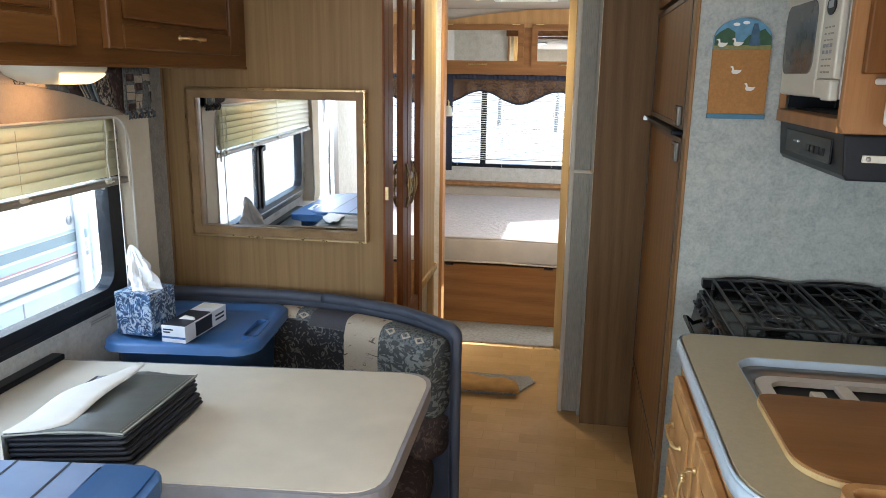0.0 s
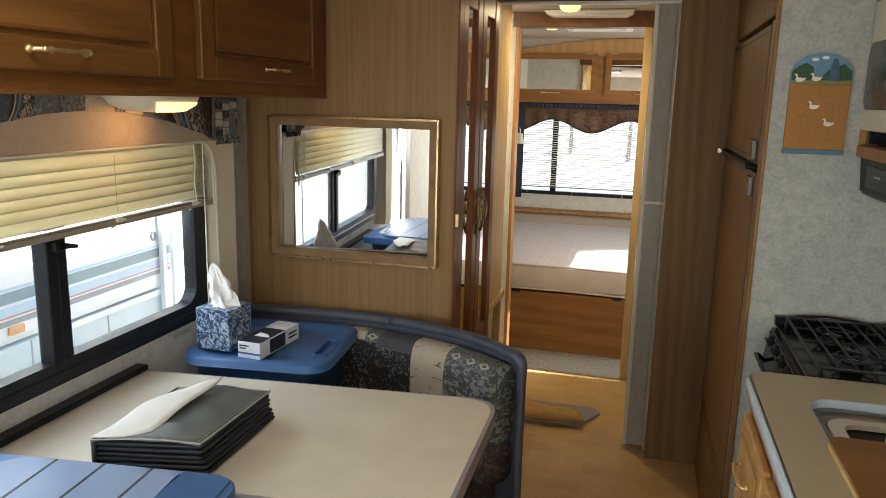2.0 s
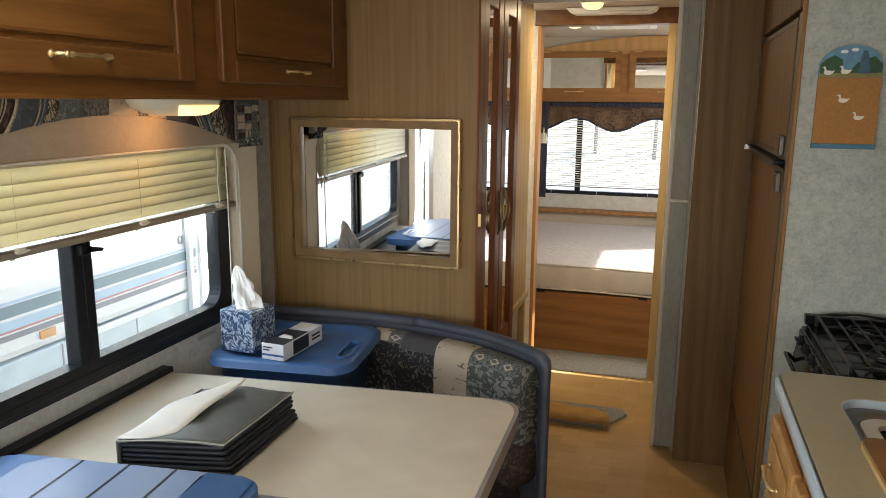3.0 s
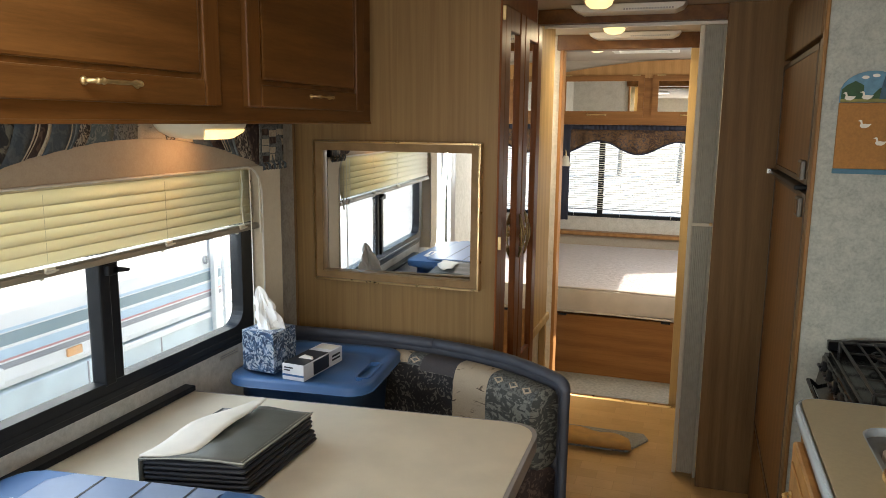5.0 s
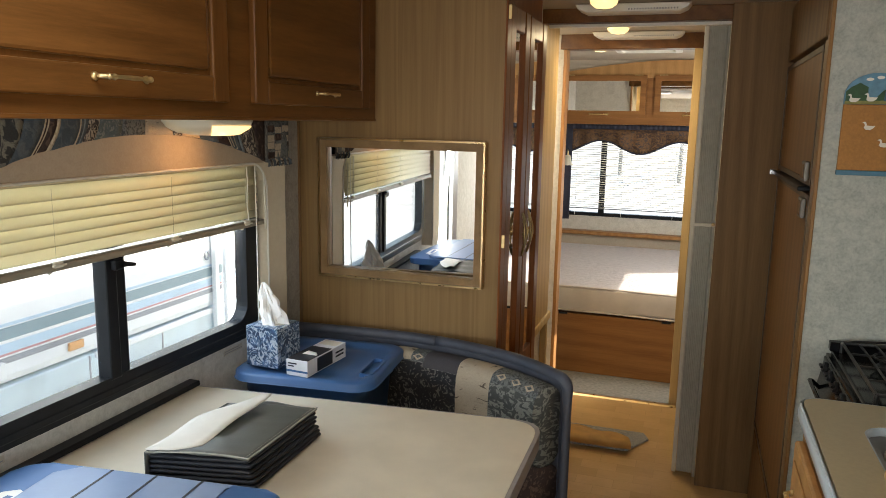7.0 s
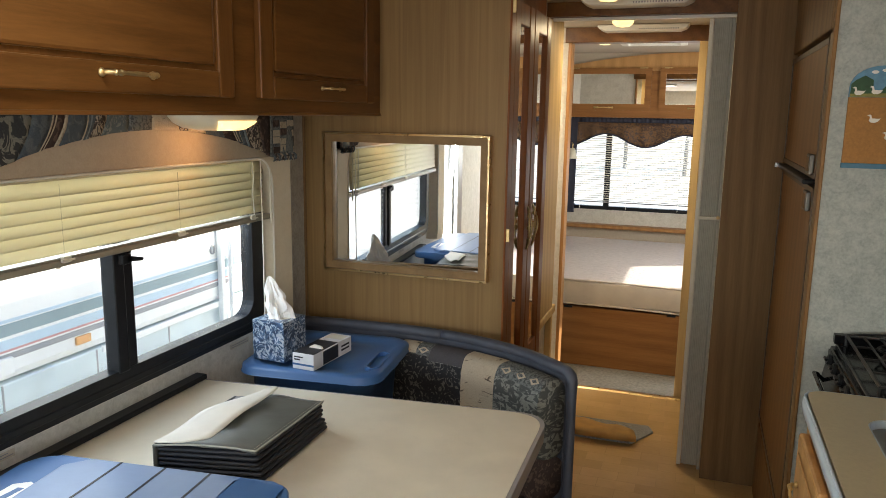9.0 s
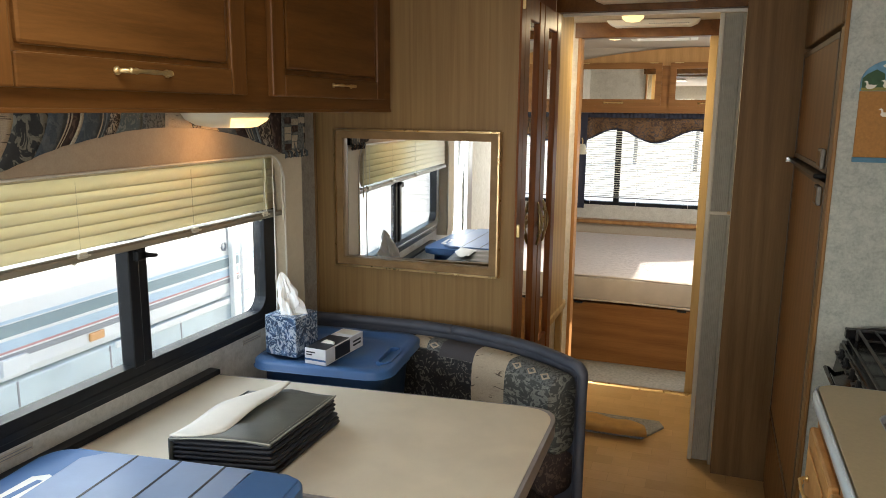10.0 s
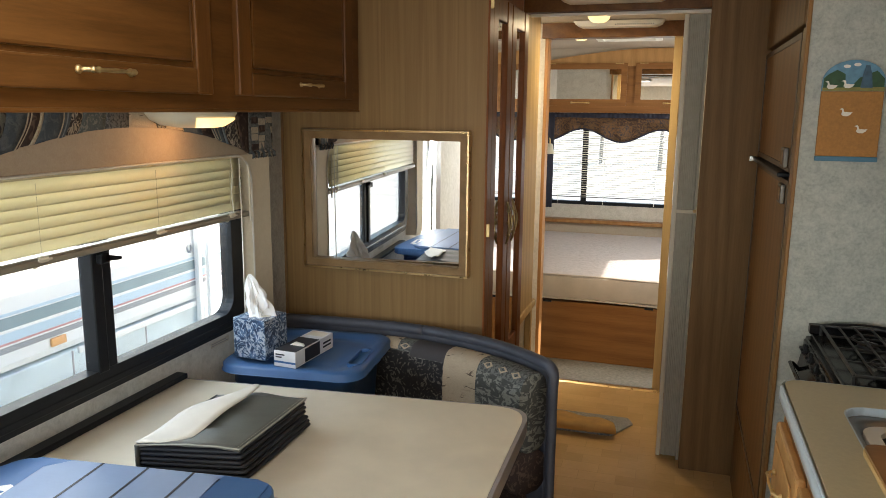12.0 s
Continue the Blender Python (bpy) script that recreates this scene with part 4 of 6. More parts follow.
part("frame", hoop(rrect(-0.53, -0.13, 4.8, 5.2, 0.03), rrect(-0.49, -0.17, 4.84, 5.16, 0.02), "z", 1.893, 1.9245), WHITE, hatch)
part("screen", box(-0.5, -0.16, 4.83, 5.17, 1.908, 1.916, 0), WHITE, hatch)

# ---- dinette ----
tb = thing("dinette_table", (-0.75, 1.48, 0), "beige laminate dinette table with rounded corners", "table")


def rpoly(pts, radii, n=7):
    """A polygon with rounded corners."""
    out = []
    for i, (p, r) in enumerate(zip(pts, radii)):
        p = Vector((*p, 0))
        a_, c_ = Vector((*pts[i - 1], 0)), Vector((*pts[(i + 1) % len(pts)], 0))
        u, w = (a_ - p).normalized(), (c_ - p).normalized()
        s, e = p + u * r, p + w * r
        for k in range(n + 1):
            t = k / n
            q = s * (1 - t) ** 2 + p * 2 * t * (1 - t) + e * t ** 2
            out.append((q.x, q.y))
    return out


TC = [(-1.222, 1.195), (-0.296, 1.275), (-0.304, 1.805), (-1.222, 1.708)]
TO = [(-1.226, 1.187), (-0.287, 1.266), (-0.295, 1.814), (-1.226, 1.716)]
TR = (0.012, 0.075, 0.085, 0.012)
tp = rpoly(TC, TR)
part("tabletop", prism(tp, "z", 0.716, 0.742, 0.002), TABLE_TOP, tb)
eb = hoop(rpoly(TO, TR), rpoly([(x + (0.0006 if x < -1 else -0.0006), y) for x, y in TC], TR), "z", 0.704, 0.7405)
part("edge_band", eb, EDGE_GREY, tb, "taupe rounded edge band")
part("pedestal", lathe([(0.12, 0.0), (0.115, 0.012), (0.035, 0.03), (0.03, 0.06), (0.03, 0.69), (0.09, 0.703)], Matrix.Translation((-0.78, 1.48, 0)), 20), STEEL, tb, "", True)
setting("trim_table_rail", box(LEFT + 0.001, -1.2, 0.75, 1.712, 0.7445, 0.759, 0.003), BLACK, "black wall rail along the table edge", "trim")


def bench_path():
    pts = [Vector((-1.215 + 0.0415 * i, 2.225 + 0.03 * math.sin(i / 10 * math.pi / 2), 0)) for i in range(11)]
    p0, p1, p2 = pts[-1], Vector((-0.49, 2.238, 0)), Vector((-0.279, 2.062, 0))
    for i in range(1, 15):
        t = i / 14
        pts.append(p0 * (1 - t) ** 2 + p1 * 2 * t * (1 - t) + p2 * t * t)
    return pts


PATH_B = bench_path()


def along_bench(profile, n0=0, n1=None):
    """A skin of the profile (offset into the seat, height) run along the curved back, with closed ends."""
    pts = PATH_B[n0:n1]
    bm = bmesh.new()
    rings = []
    for i, p in enumerate(pts):
        d = (pts[min(i + 1, len(pts) - 1)] - pts[max(i - 1, 0)]).normalized()
        nrm = Vector((d.y, -d.x, 0))
        rings.append([bm.verts.new(p + nrm * o + Vector((0, 0, h))) for o, h in profile])
    k = len(profile)
    for a, c in zip(rings, rings[1:]):
        for j in range(k):
            bm.faces.new((a[j], a[(j + 1) % k], c[(j + 1) % k], c[j]))
    bm.faces.new(rings[0][::-1])
    bm.faces.new(rings[-1])
    return bm


def oval(co, ch, ro, rh, n=14, power=2.6):
    out = []
    for i in range(n):
        a = 2 * math.pi * i / n
        c, s = math.cos(a), math.sin(a)
        out.append((co + ro * math.copysign(abs(c) ** (2 / power), c), ch + rh * math.copysign(abs(s) ** (2 / power), s)))
    return out


bn = thing("dinette_bench", (-0.7, 2.1, 0), "curved dinette bench in dark patchwork cloth with blue-grey vinyl piping", "bench", "dinette benches")
part("back_shell", along_bench([(0.0, 0.02), (0.0, 0.765), (0.03, 0.765), (0.03, 0.02)]), VINYL_NAVY, bn)


def band_pt(p, d, off, z):
    return p + Vector((d.y, -d.x, 0)) * off + Vector((0, 0, z))


def path_at(s):
    """A point and a heading on the bench's line at the index s."""
    k = max(0, min(len(PATH_B) - 2, int(s)))
    p = PATH_B[k].lerp(PATH_B[k + 1], s - k)
    k0, k1 = max(0, k - 1), min(len(PATH_B) - 1, k + 2)
    return p, (PATH_B[k1] - PATH_B[k0]).normalized()


pts = [band_pt(*path_at(s / 2), 0.016, 0.774) for s in range(0, 25)]
part("top_band", tube(pts, 0.0175, 10), VINYL_NAVY, bn, "blue-grey vinyl top band", True)
pts = [band_pt(*path_at(12 + s / 2), 0.016, 0.775 - 0.0006 * max(0, s - 14)) for s in range(0, 24)]
e_ = pts[-1]
d_ = path_at(23.5)[1]
pts += [e_ + d_ * 0.03 * math.sin(radians(a)) - Vector((0, 0, 0.03 * (1 - math.cos(radians(a))))) for a in (18, 36, 54, 72, 90)]
pts += [Vector((pts[-1].x, pts[-1].y, z)) for z in (0.7, 0.4, 0.02)]
part("end_band", tube(pts, [0.017] * (len(pts) - 5) + [0.016, 0.015, 0.0135, 0.0135, 0.0135], 10), VINYL_NAVY, bn, "blue-grey vinyl top and end roll", True)
part("back_cushion", along_bench(oval(0.075, 0.645, 0.052, 0.112, 24, 3.2), 0, 25), CL_LEAF, bn, "patchwork back cushion", True)
part("lumbar_cushion", along_bench(oval(0.085, 0.475, 0.062, 0.062, 16, 3.0), 0, 25), CL_BROWN, bn, "", True)


def patch_pt(s, ang, lift=0.0016, power=3.2):
    p, d = path_at(s)
    co, si = math.cos(radians(ang)), math.sin(radians(ang))
    o = 0.075 + (0.052 + lift) * math.copysign(abs(co) ** (2 / power), co)
    h = 0.645 + (0.112 + lift) * math.copysign(abs(si) ** (2 / power), si)
    return band_pt(p, d, o, h)


def patch(s0, s1, a0, a1, mat_):
    ns, na = max(2, int((s1 - s0) * 3)), max(2, int(abs(a1 - a0) / 6))
    rows = [[patch_pt(s0 + (s1 - s0) * i / ns, a0 + (a1 - a0) * k / na) for k in range(na + 1)] for i in range(ns + 1)]
    return part("patch", sheet(rows), mat_, bn, "", True)


for s0, s1, a0, a1, k in ((0, 5, 40, 115, CL_SLATE), (5, 7.8, 38, 115, CL_FLORAL), (7.8, 9.4, 40, 115, CL_BROWN), (9.4, 10.9, 48, 115, CL_TAN), (10.9, 12.2, 45, 115, CL_SPECK),
                          (12.2, 15.4, 34, 115, CL_CHAR), (9.4, 12.2, -60, 44, CL_DARK), (12.2, 15.4, -60, 33, CL_DARK), (15.4, 18.8, -14, 115, CL_TAN),
                          (15.4, 18.8, -70, -15, CL_WEAVE), (18.8, 23.98, 40, 115, CL_SPECK), (18.8, 23.98, -70, 39, CL_LEAF), (0, 9.4, -70, 36, CL_DARK)):
    patch(s0, s1, a0, a1, k)
for s in (11.55, 19.8, 21.4, 23.0):
    q = 0.42 if s < 12 else 0.55
    bm = bmesh.new()
    o_ = [bm.verts.new(patch_pt(s + dx * q, 62 + da * 13, 0.0022)) for dx, da in ((-1, 0), (0, 1), (1, 0), (0, -1))]
    i_ = [bm.verts.new(patch_pt(s + dx * q * 0.55, 62 + da * 7, 0.0022)) for dx, da in ((-1, 0), (0, 1), (1, 0), (0, -1))]
    for k in range(4):
        bm.faces.new((o_[k], o_[(k + 1) % 4], i_[(k + 1) % 4], i_[k]))
    part("diamond_motif", bm, CL_TAN, bn)
for s, ang, k in ((17.6, 70, CL_CHAIN), (19.2, 50, CL_WEAVE), (20.8, 66, CL_CREAM), (22.2, 44, CL_WEAVE), (18.4, 12, CL_TAN), (20.2, 4, CL_CHAIN), (21.8, 8, CL_CREAM)):
    rows = []
    for i in range(4):
        p_, d_ = path_at(s + 0.3 * i)
        row = []
        for j in range(4):
            a = radians(ang - 14 + 9 * j)
            c_, s_ = math.cos(a), math.sin(a)
            row.append(band_pt(p_, d_, 0.085 + 0.0636 * math.copysign(abs(c_) ** (2 / 3), c_), 0.475 + 0.0636 * math.copysign(abs(s_) ** (2 / 3), s_)))
        rows.append(row)
    part("lumbar_patch", sheet(rows), k, bn, "", True)
seat = [(-1.215, 1.72), (-0.36, 1.72), (-0.335, 1.75), (-0.33, 1.99), (-0.38, 2.09), (-0.52, 2.17), (-0.7, 2.205), (-1.215, 2.19)]
part("seat_cushion", prism(seat, "z", 0.30, 0.425, 0.03, 3), CL_BROWN, bn, "dark patchwork seat cushion", True)
part("base", prism([(-1.21, 1.78), (-0.36, 1.78), (-0.35, 1.95), (-0.45, 2.1), (-0.6, 2.18), (-1.21, 2.18)], "z", 0.001, 0.298), VINYL_NAVY, bn)

bn2 = thing("dinette_bench", (-0.75, 0.75, 0), "dark patchwork dinette bench under a storage tote", "bench", "dinette benches")
part("seat_cushion", prism(rrect(-1.215, -0.32, 0.56, 1.19, 0.05), "z", 0.30, 0.425, 0.03, 3), FABRIC, bn2, "", True)
part("back_cushion", box(-1.21, -0.32, 0.44, 0.555, 0.3, 0.72, 0.035, 3), FABRIC, bn2, "", True)
part("base", box(-1.2, -0.34, 0.45, 1.15, 0.001, 0.299, 0.004), VINYL_NAVY, bn2)


# ---- storage totes ----
def tote(x0, x1, y0, y1, zb, zt, turn, mat_lid, label, body_mat=None):
    cx, cy = (x0 + x1) / 2, (y0 + y1) / 2
    t = thing("storage_tote", (cx, cy, zb), label, "storage tote", "blue totes")
    bm = bmesh.new()
    rings = []
    for z, ins in ((zb, 0.06), (zb + 0.02, 0.05), (zt - 0.06, 0.034), (zt - 0.06, 0.026), (zt - 0.019, 0.026)):
        rings.append([bm.verts.new((a, b_, z)) for a, b_ in rrect(x0 + ins, x1 - ins, y0 + ins, y1 - ins, 0.045)])
    for a, c in zip(rings, rings[1:]):
        for k in range(len(a)):
            j = (k + 1) % len(a)
            bm.faces.new((a[k], a[j], c[j], c[k]))
    bm.faces.new(rings[0][::-1])
    part("tub", spin_z(bm, turn, cx, cy), body_mat or TOTE_BLUE, t, "", True)
    bm = bmesh.new()
    rings = []
    for z, ins in ((zt - 0.021, -0.003), (zt - 0.019, 0.0), (zt - 0.005, 0.0), (zt, 0.006), (zt, 0.03), (zt - 0.008, 0.04), (zt - 0.008, 0.075), (zt - 0.003, 0.085), (zt - 0.003, 0.11)):
        rings.append([bm.verts.new((a, b_, z)) for a, b_ in rrect(x0 + ins, x1 - ins, y0 + ins, y1 - ins, 0.062)])
    for a, c in zip(rings, rings[1:]):
        for k in range(len(a)):
            j = (k + 1) % len(a)
            bm.faces.new((a[k], a[j], c[j], c[k]))
    bm.faces.new(rings[-1])
    lid = part("lid", spin_z(bm, turn, cx, cy), mat_lid, t, "", True)
    return t, lid, cx, cy


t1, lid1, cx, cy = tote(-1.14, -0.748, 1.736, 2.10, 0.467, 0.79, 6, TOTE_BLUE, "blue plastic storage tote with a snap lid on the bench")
part("handle_recess", spin_z(hoop(rrect(-0.808, -0.766, 1.81, 1.95, 0.02), rrect(-0.802, -0.772, 1.816, 1.944, 0.015), "z", 0.78, 0.7925), 6, cx, cy), TOTE_BLUE, t1)
for z in (0.60, 0.70):
    part("rib", spin_z(box(-1.05, -0.80, 1.742, 1.752, z, z + 0.008, 0.002), 6, cx, cy), TOTE_BLUE, t1)

# near tote: a lid with a sloping front wing and dark grooves
t2 = thing("storage_tote", (-0.9, 0.85, 0.427), "dusty blue plastic tote with a ribbed lid beside the table", "storage tote", "blue totes")
part("tub", prism(rrect(-1.13, -0.67, 0.60, 1.15, 0.05), "z", 0.427, 0.765, 0.01), TOTE_BLUE, t2)
lidp = rrect(-1.165, -0.632, 0.56, 1.185, (0.05, 0.05, 0.045, 0.05))
part("lid", prism(lidp, "z", 0.762, 0.792, 0.006, 3), TOTE_BLUE, t2)
# crown paler than the tub: dust, and sky glare put into the colour
part("lid_crown", prism([(-1.07, 0.6), (-0.74, 0.6), (-0.74, 1.15), (-0.71, 1.165), (-1.03, 1.165), (-1.07, 1.13)], "z", 0.7925, 0.806, 0.005, 2), TOTE_DUST_GLARE, t2, "dusty raised lid crown with sky glare in its colour")
part("lid_wing", sheet([[(-0.745, 0.6, 0.806), (-0.712, 0.6, 0.80), (-0.65, 0.6, 0.793)], [(-0.745, 0.95, 0.806), (-0.712, 0.95, 0.80), (-0.65, 0.95, 0.793)], [(-0.728, 1.158, 0.806), (-0.70, 1.163, 0.800), (-0.648, 1.165, 0.793)]], -0.002), TOTE_BLUE, t2)
for gx in (-0.985, -0.895, -0.805):
    part("groove", prism([(gx, 0.62), (gx + 0.0045, 0.62), (gx + 0.0195, 1.16), (gx + 0.015, 1.16)], "z", 0.8055, 0.8068), BLACK, t2, "dark groove")
lab = part("label_plate", prism([(-1.125, 0.93), (-1.075, 0.93), (-1.06, 1.06), (-1.09, 1.075), (-1.115, 1.06)], "z", 0.7925, 0.797, 0.002), WHITE, t2, "white raised label")
part("label_print", prism([(-1.112, 0.95), (-1.098, 0.95), (-1.083, 1.05), (-1.095, 1.05)], "z", 0.7968, 0.7975), TOTE_BLUE, lab)

t2.rotation_euler.z = radians(7)
t2.location.x += 0.035

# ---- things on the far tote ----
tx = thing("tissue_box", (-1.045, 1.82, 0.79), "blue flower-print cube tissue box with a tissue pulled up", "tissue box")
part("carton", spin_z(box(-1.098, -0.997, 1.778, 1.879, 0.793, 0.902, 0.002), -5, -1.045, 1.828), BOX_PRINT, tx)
part("opening", spin_z(prism([(-1.045 + 0.034 * math.cos(a), 1.828 + 0.026 * math.sin(a)) for a in [i * math.pi / 8 for i in range(16)]], "z", 0.902, 0.9035), -5, -1.045, 1.828), PAPER, tx)
rows = []
for i in range(15):
    u = i / 14
    r = 0.026 * (1 - u) ** 0.7 * (1 + 0.25 * math.sin(u * 3.1)) + 0.003
    row = []
    for k in range(49):
        a = 2 * math.pi * k / 48
        f = r * (1 + 0.36 * math.sin(3 * a + 2 * u) + 0.24 * math.sin(5 * a + 7 * u) + 0.2 * math.sin(9 * a - 6 * u) + 0.12 * math.sin(12 * a + 15 * u))
        row.append((-1.045 - 0.028 * u + f * math.cos(a), 1.826 + 0.7 * f * math.sin(a), 0.9 + 0.112 * u + 0.01 * math.sin(2 * a) * (1 - u) * u))
    rows.append(row)
part("tissue", sheet(rows, 0.0006), TISSUE, tx, "white crumpled tissue")

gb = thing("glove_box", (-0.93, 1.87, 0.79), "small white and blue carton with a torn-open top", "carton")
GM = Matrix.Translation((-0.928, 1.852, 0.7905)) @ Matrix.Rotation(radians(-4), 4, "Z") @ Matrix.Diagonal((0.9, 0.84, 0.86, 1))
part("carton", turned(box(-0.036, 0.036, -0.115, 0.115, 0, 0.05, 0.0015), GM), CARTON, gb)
part("top_print", turned(box(-0.0345, 0.0345, -0.112, 0.03, 0.0495, 0.0512, 0.0005), GM), FOLDER_DARK, gb, "dark torn-open top")
part("side_print", turned(box(0.0355, 0.0367, -0.06, 0.03, 0.004, 0.046, 0.0003), GM), FOLDER_DARK, gb)
part("flap", turned(prism([(-0.02, 0.05), (0.03, 0.05), (0.026, 0.058), (0.0, 0.062)], "y", -0.055, -0.047), GM), PAPER, gb)
part("blue_band", turned(box(-0.0362, 0.0362, -0.1158, -0.1148, 0.012, 0.018, 0.0002), GM), TOTE_BLUE, gb)
for z, w in ((0.036, 0.03), (0.028, 0.02)):
    part("print_bar", turned(box(-0.03, -0.03 + w, -0.1158, -0.1148, z, z + 0.004, 0.0002), GM), FOLDER_DARK, gb)
for z in (0.016, 0.028):
    part("print_bar", turned(box(0.0358, 0.0366, 0.05, 0.1, z, z + 0.006, 0.0002), GM), FOLDER_DARK, gb)
part("end_tab", turned(box(-0.03, 0.03, 0.06, 0.105, 0.0498, 0.0506, 0.0002), GM), IVORY, gb)

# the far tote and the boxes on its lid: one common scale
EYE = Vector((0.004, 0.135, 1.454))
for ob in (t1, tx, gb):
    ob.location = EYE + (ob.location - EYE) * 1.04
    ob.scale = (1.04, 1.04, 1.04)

# ---- expanding file on the table ----
ef = thing("expanding_file", (-0.88, 1.42, 0.742), "black accordion expanding file with a pale flap lying on the table", "file folder")
EM = Matrix(((1, 0, 0, -0.862), (0.22, 1, 0, 1.385), (0, 0, 1, 0.7435), (0, 0, 0, 1)))
rnd = random.Random(5)
for i in range(6):
    j1, j2 = rnd.uniform(-0.002, 0.002), rnd.uniform(0, 6.28)
    ex = 0.0025 * (5 - i)
    outline = rrect(-0.098, 0.099 + ex + j1, -0.135, 0.134, 0.006, 4)
    bm = bmesh.new()
    rings = []
    for zf, ins in ((0.0, 0.005), (0.25, 0.001), (0.5, 0.0), (0.75, 0.001), (1.0, 0.005)):
        row = []
        for a_, c_ in outline:
            wob = 0.0016 * math.sin(38 * a_ + 3 * i + j2) + 0.0014 * math.sin(61 * c_ + 2 * i)
            row.append(bm.verts.new((a_ * (1 - ins / 0.1), c_ * (1 - ins / 0.13), 0.0101 * (i + zf) + wob * (0.3 + 0.7 * (a_ > 0.05)))))
        rings.append(row)
    for a_, c_ in zip(rings, rings[1:]):
        for k in range(len(a_)):
            bm.faces.new((a_[k], a_[(k + 1) % len(a_)], c_[(k + 1) % len(a_)], c_[k]))
    bm.faces.new(rings[0][::-1])
    bm.faces.new(rings[-1])
    part("pleat", turned(bm, EM), FOLDER_DARK, ef, "", True)
rows = []
for j in range(17):
    y = -0.137 + 0.273 * j / 16
    row = []
    for i in range(13):
        x = -0.1 + 0.2 * i / 12
        row.append((x, y, 0.064 + 0.008 * math.sin((x + 0.1) / 0.2 * math.pi) + 0.0022 * math.sin(y * 62 + x * 34) * (1 - abs(x) / 0.11) + 0.001 * math.sin(y * 150 - x * 60)))
    rows.append(row)
part("cover", turned(sheet(rows, 0.003), EM), FOLDER_TOP, ef, "grey-green vinyl cover", True)
PIPING = plain("grey_piping", (0.36, 0.36, 0.31), 0.6)
part("cover_piping", turned(tube([(0.1, -0.136, 0.066), (0.101, 0.0, 0.066), (0.1, 0.136, 0.066)], 0.0016, 6), EM), PIPING, ef)
part("cover_piping", turned(tube([(-0.1, -0.137, 0.066), (0.0, -0.137, 0.072), (0.06, -0.137, 0.0705), (0.1, -0.136, 0.066)], 0.0016, 6), EM), PIPING, ef)
for q in range(34):
    yq = -0.13 + 0.0078 * q
    part("stitch", turned(box(0.0935, 0.0945, yq, yq + 0.004, 0.0677, 0.0683, 0), EM), PIPING, ef)
part("spine", turned(box(-0.104, -0.099, -0.137, 0.136, 0.0, 0.066, 0.002), EM), FOLDER_TOP, ef)
rows = []
for j in range(17):
    v_ = j / 16
    y = 1.226 + 0.292 * v_
    xl = -0.962 + 0.012 * v_ + 0.09 * max(0.0, v_ - 0.45) ** 1.5 * 1.6
    xr = -0.955 + 0.084 * min(1.0, v_ / 0.2) ** 0.55 + 0.008 * v_
    row = []
    for i in range(7):
        u = i / 6
        row.append((xl + (xr - xl) * u, y, 0.8165 + 0.022 * v_ ** 1.3 * (0.7 + 0.3 * u) + 0.004 * math.sin(u * math.pi) * min(1, 4 * v_) - 0.003 * math.sin(v_ * 9)))
    rows.append(row)
part("flap", sheet(rows, 0.0025), PAPER, ef, "off-white curled flap", True)

# ---- galley ----
ct = thing("galley_counter", (0.6, 1.3, 0), "beige laminate counter with a pale blue edge over honey oak drawers", "counter")
cp = rrect(0.236, RIGHT - 0.001, 1.023, 1.705, (0.137, 0.01, 0.01, 0.035), 8)
sx0, sx1, sy0, sy1 = 0.318, 0.78, 1.195, 1.592
hole = rrect(sx0, sx1, sy0, sy1, 0.05, 8)
part("worktop", hoop(cp, hole, "z", 0.885, 0.92), LAMINATE, ct)
co = rrect(0.2265, RIGHT - 0.002, 1.0135, 1.7145, (0.1465, 0.01, 0.01, 0.05), 8)
ci = rrect(0.2355, RIGHT - 0.002, 1.0225, 1.7055, (0.1375, 0.01, 0.01, 0.035), 8)
bm = hoop(co, ci, "z", 0.892, 0.9185)
bmesh.ops.bevel(bm, geom=[e for e in bm.edges if all(abs(v_.co.z - 0.9185) < 1e-4 for v_ in e.verts) and min(v_.co.x for v_ in e.verts) < 0.95], offset=0.006, segments=3, affect="EDGES")
part("edge_band", bm, EDGE_BLUE, ct, "pale blue rounded edge band", True)
part("body", box(0.245, RIGHT - 0.003, 1.09, 1.70, 0.08, 0.877, 0.002), OAK_HONEY, ct)
part("toe_kick", box(0.30, RIGHT - 0.003, 1.11, 1.70, 0.001, 0.079, 0), BLACK, ct)
for z0, z1 in ((0.70, 0.845), (0.53, 0.685), (0.12, 0.515)):
    dr = part("drawer_front", box(0.226, 0.2445, 1.405, 1.665, z0, z1, 0.006), OAK_HONEY, ct)
    part("drawer_field", box(0.222, 0.2265, 1.435, 1.635, z0 + 0.03, z1 - 0.03, 0.003), OAK_HONEY, dr)
    zm = z1 - 0.075
    brass_handle(dr, (0.2215, 1.585, zm), (0.2215, 1.485, zm), (-0.015, 0, 0))
d = raised_door(ct, "x", 1.1, 1.385, 0.12, 0.845, 0.2445, -1, 0.05, OAK_HONEY, OAK_HONEY)
brass_handle(d, (0.2255, 1.355, 0.70), (0.2255, 1.355, 0.80), (-0.022, 0, 0))

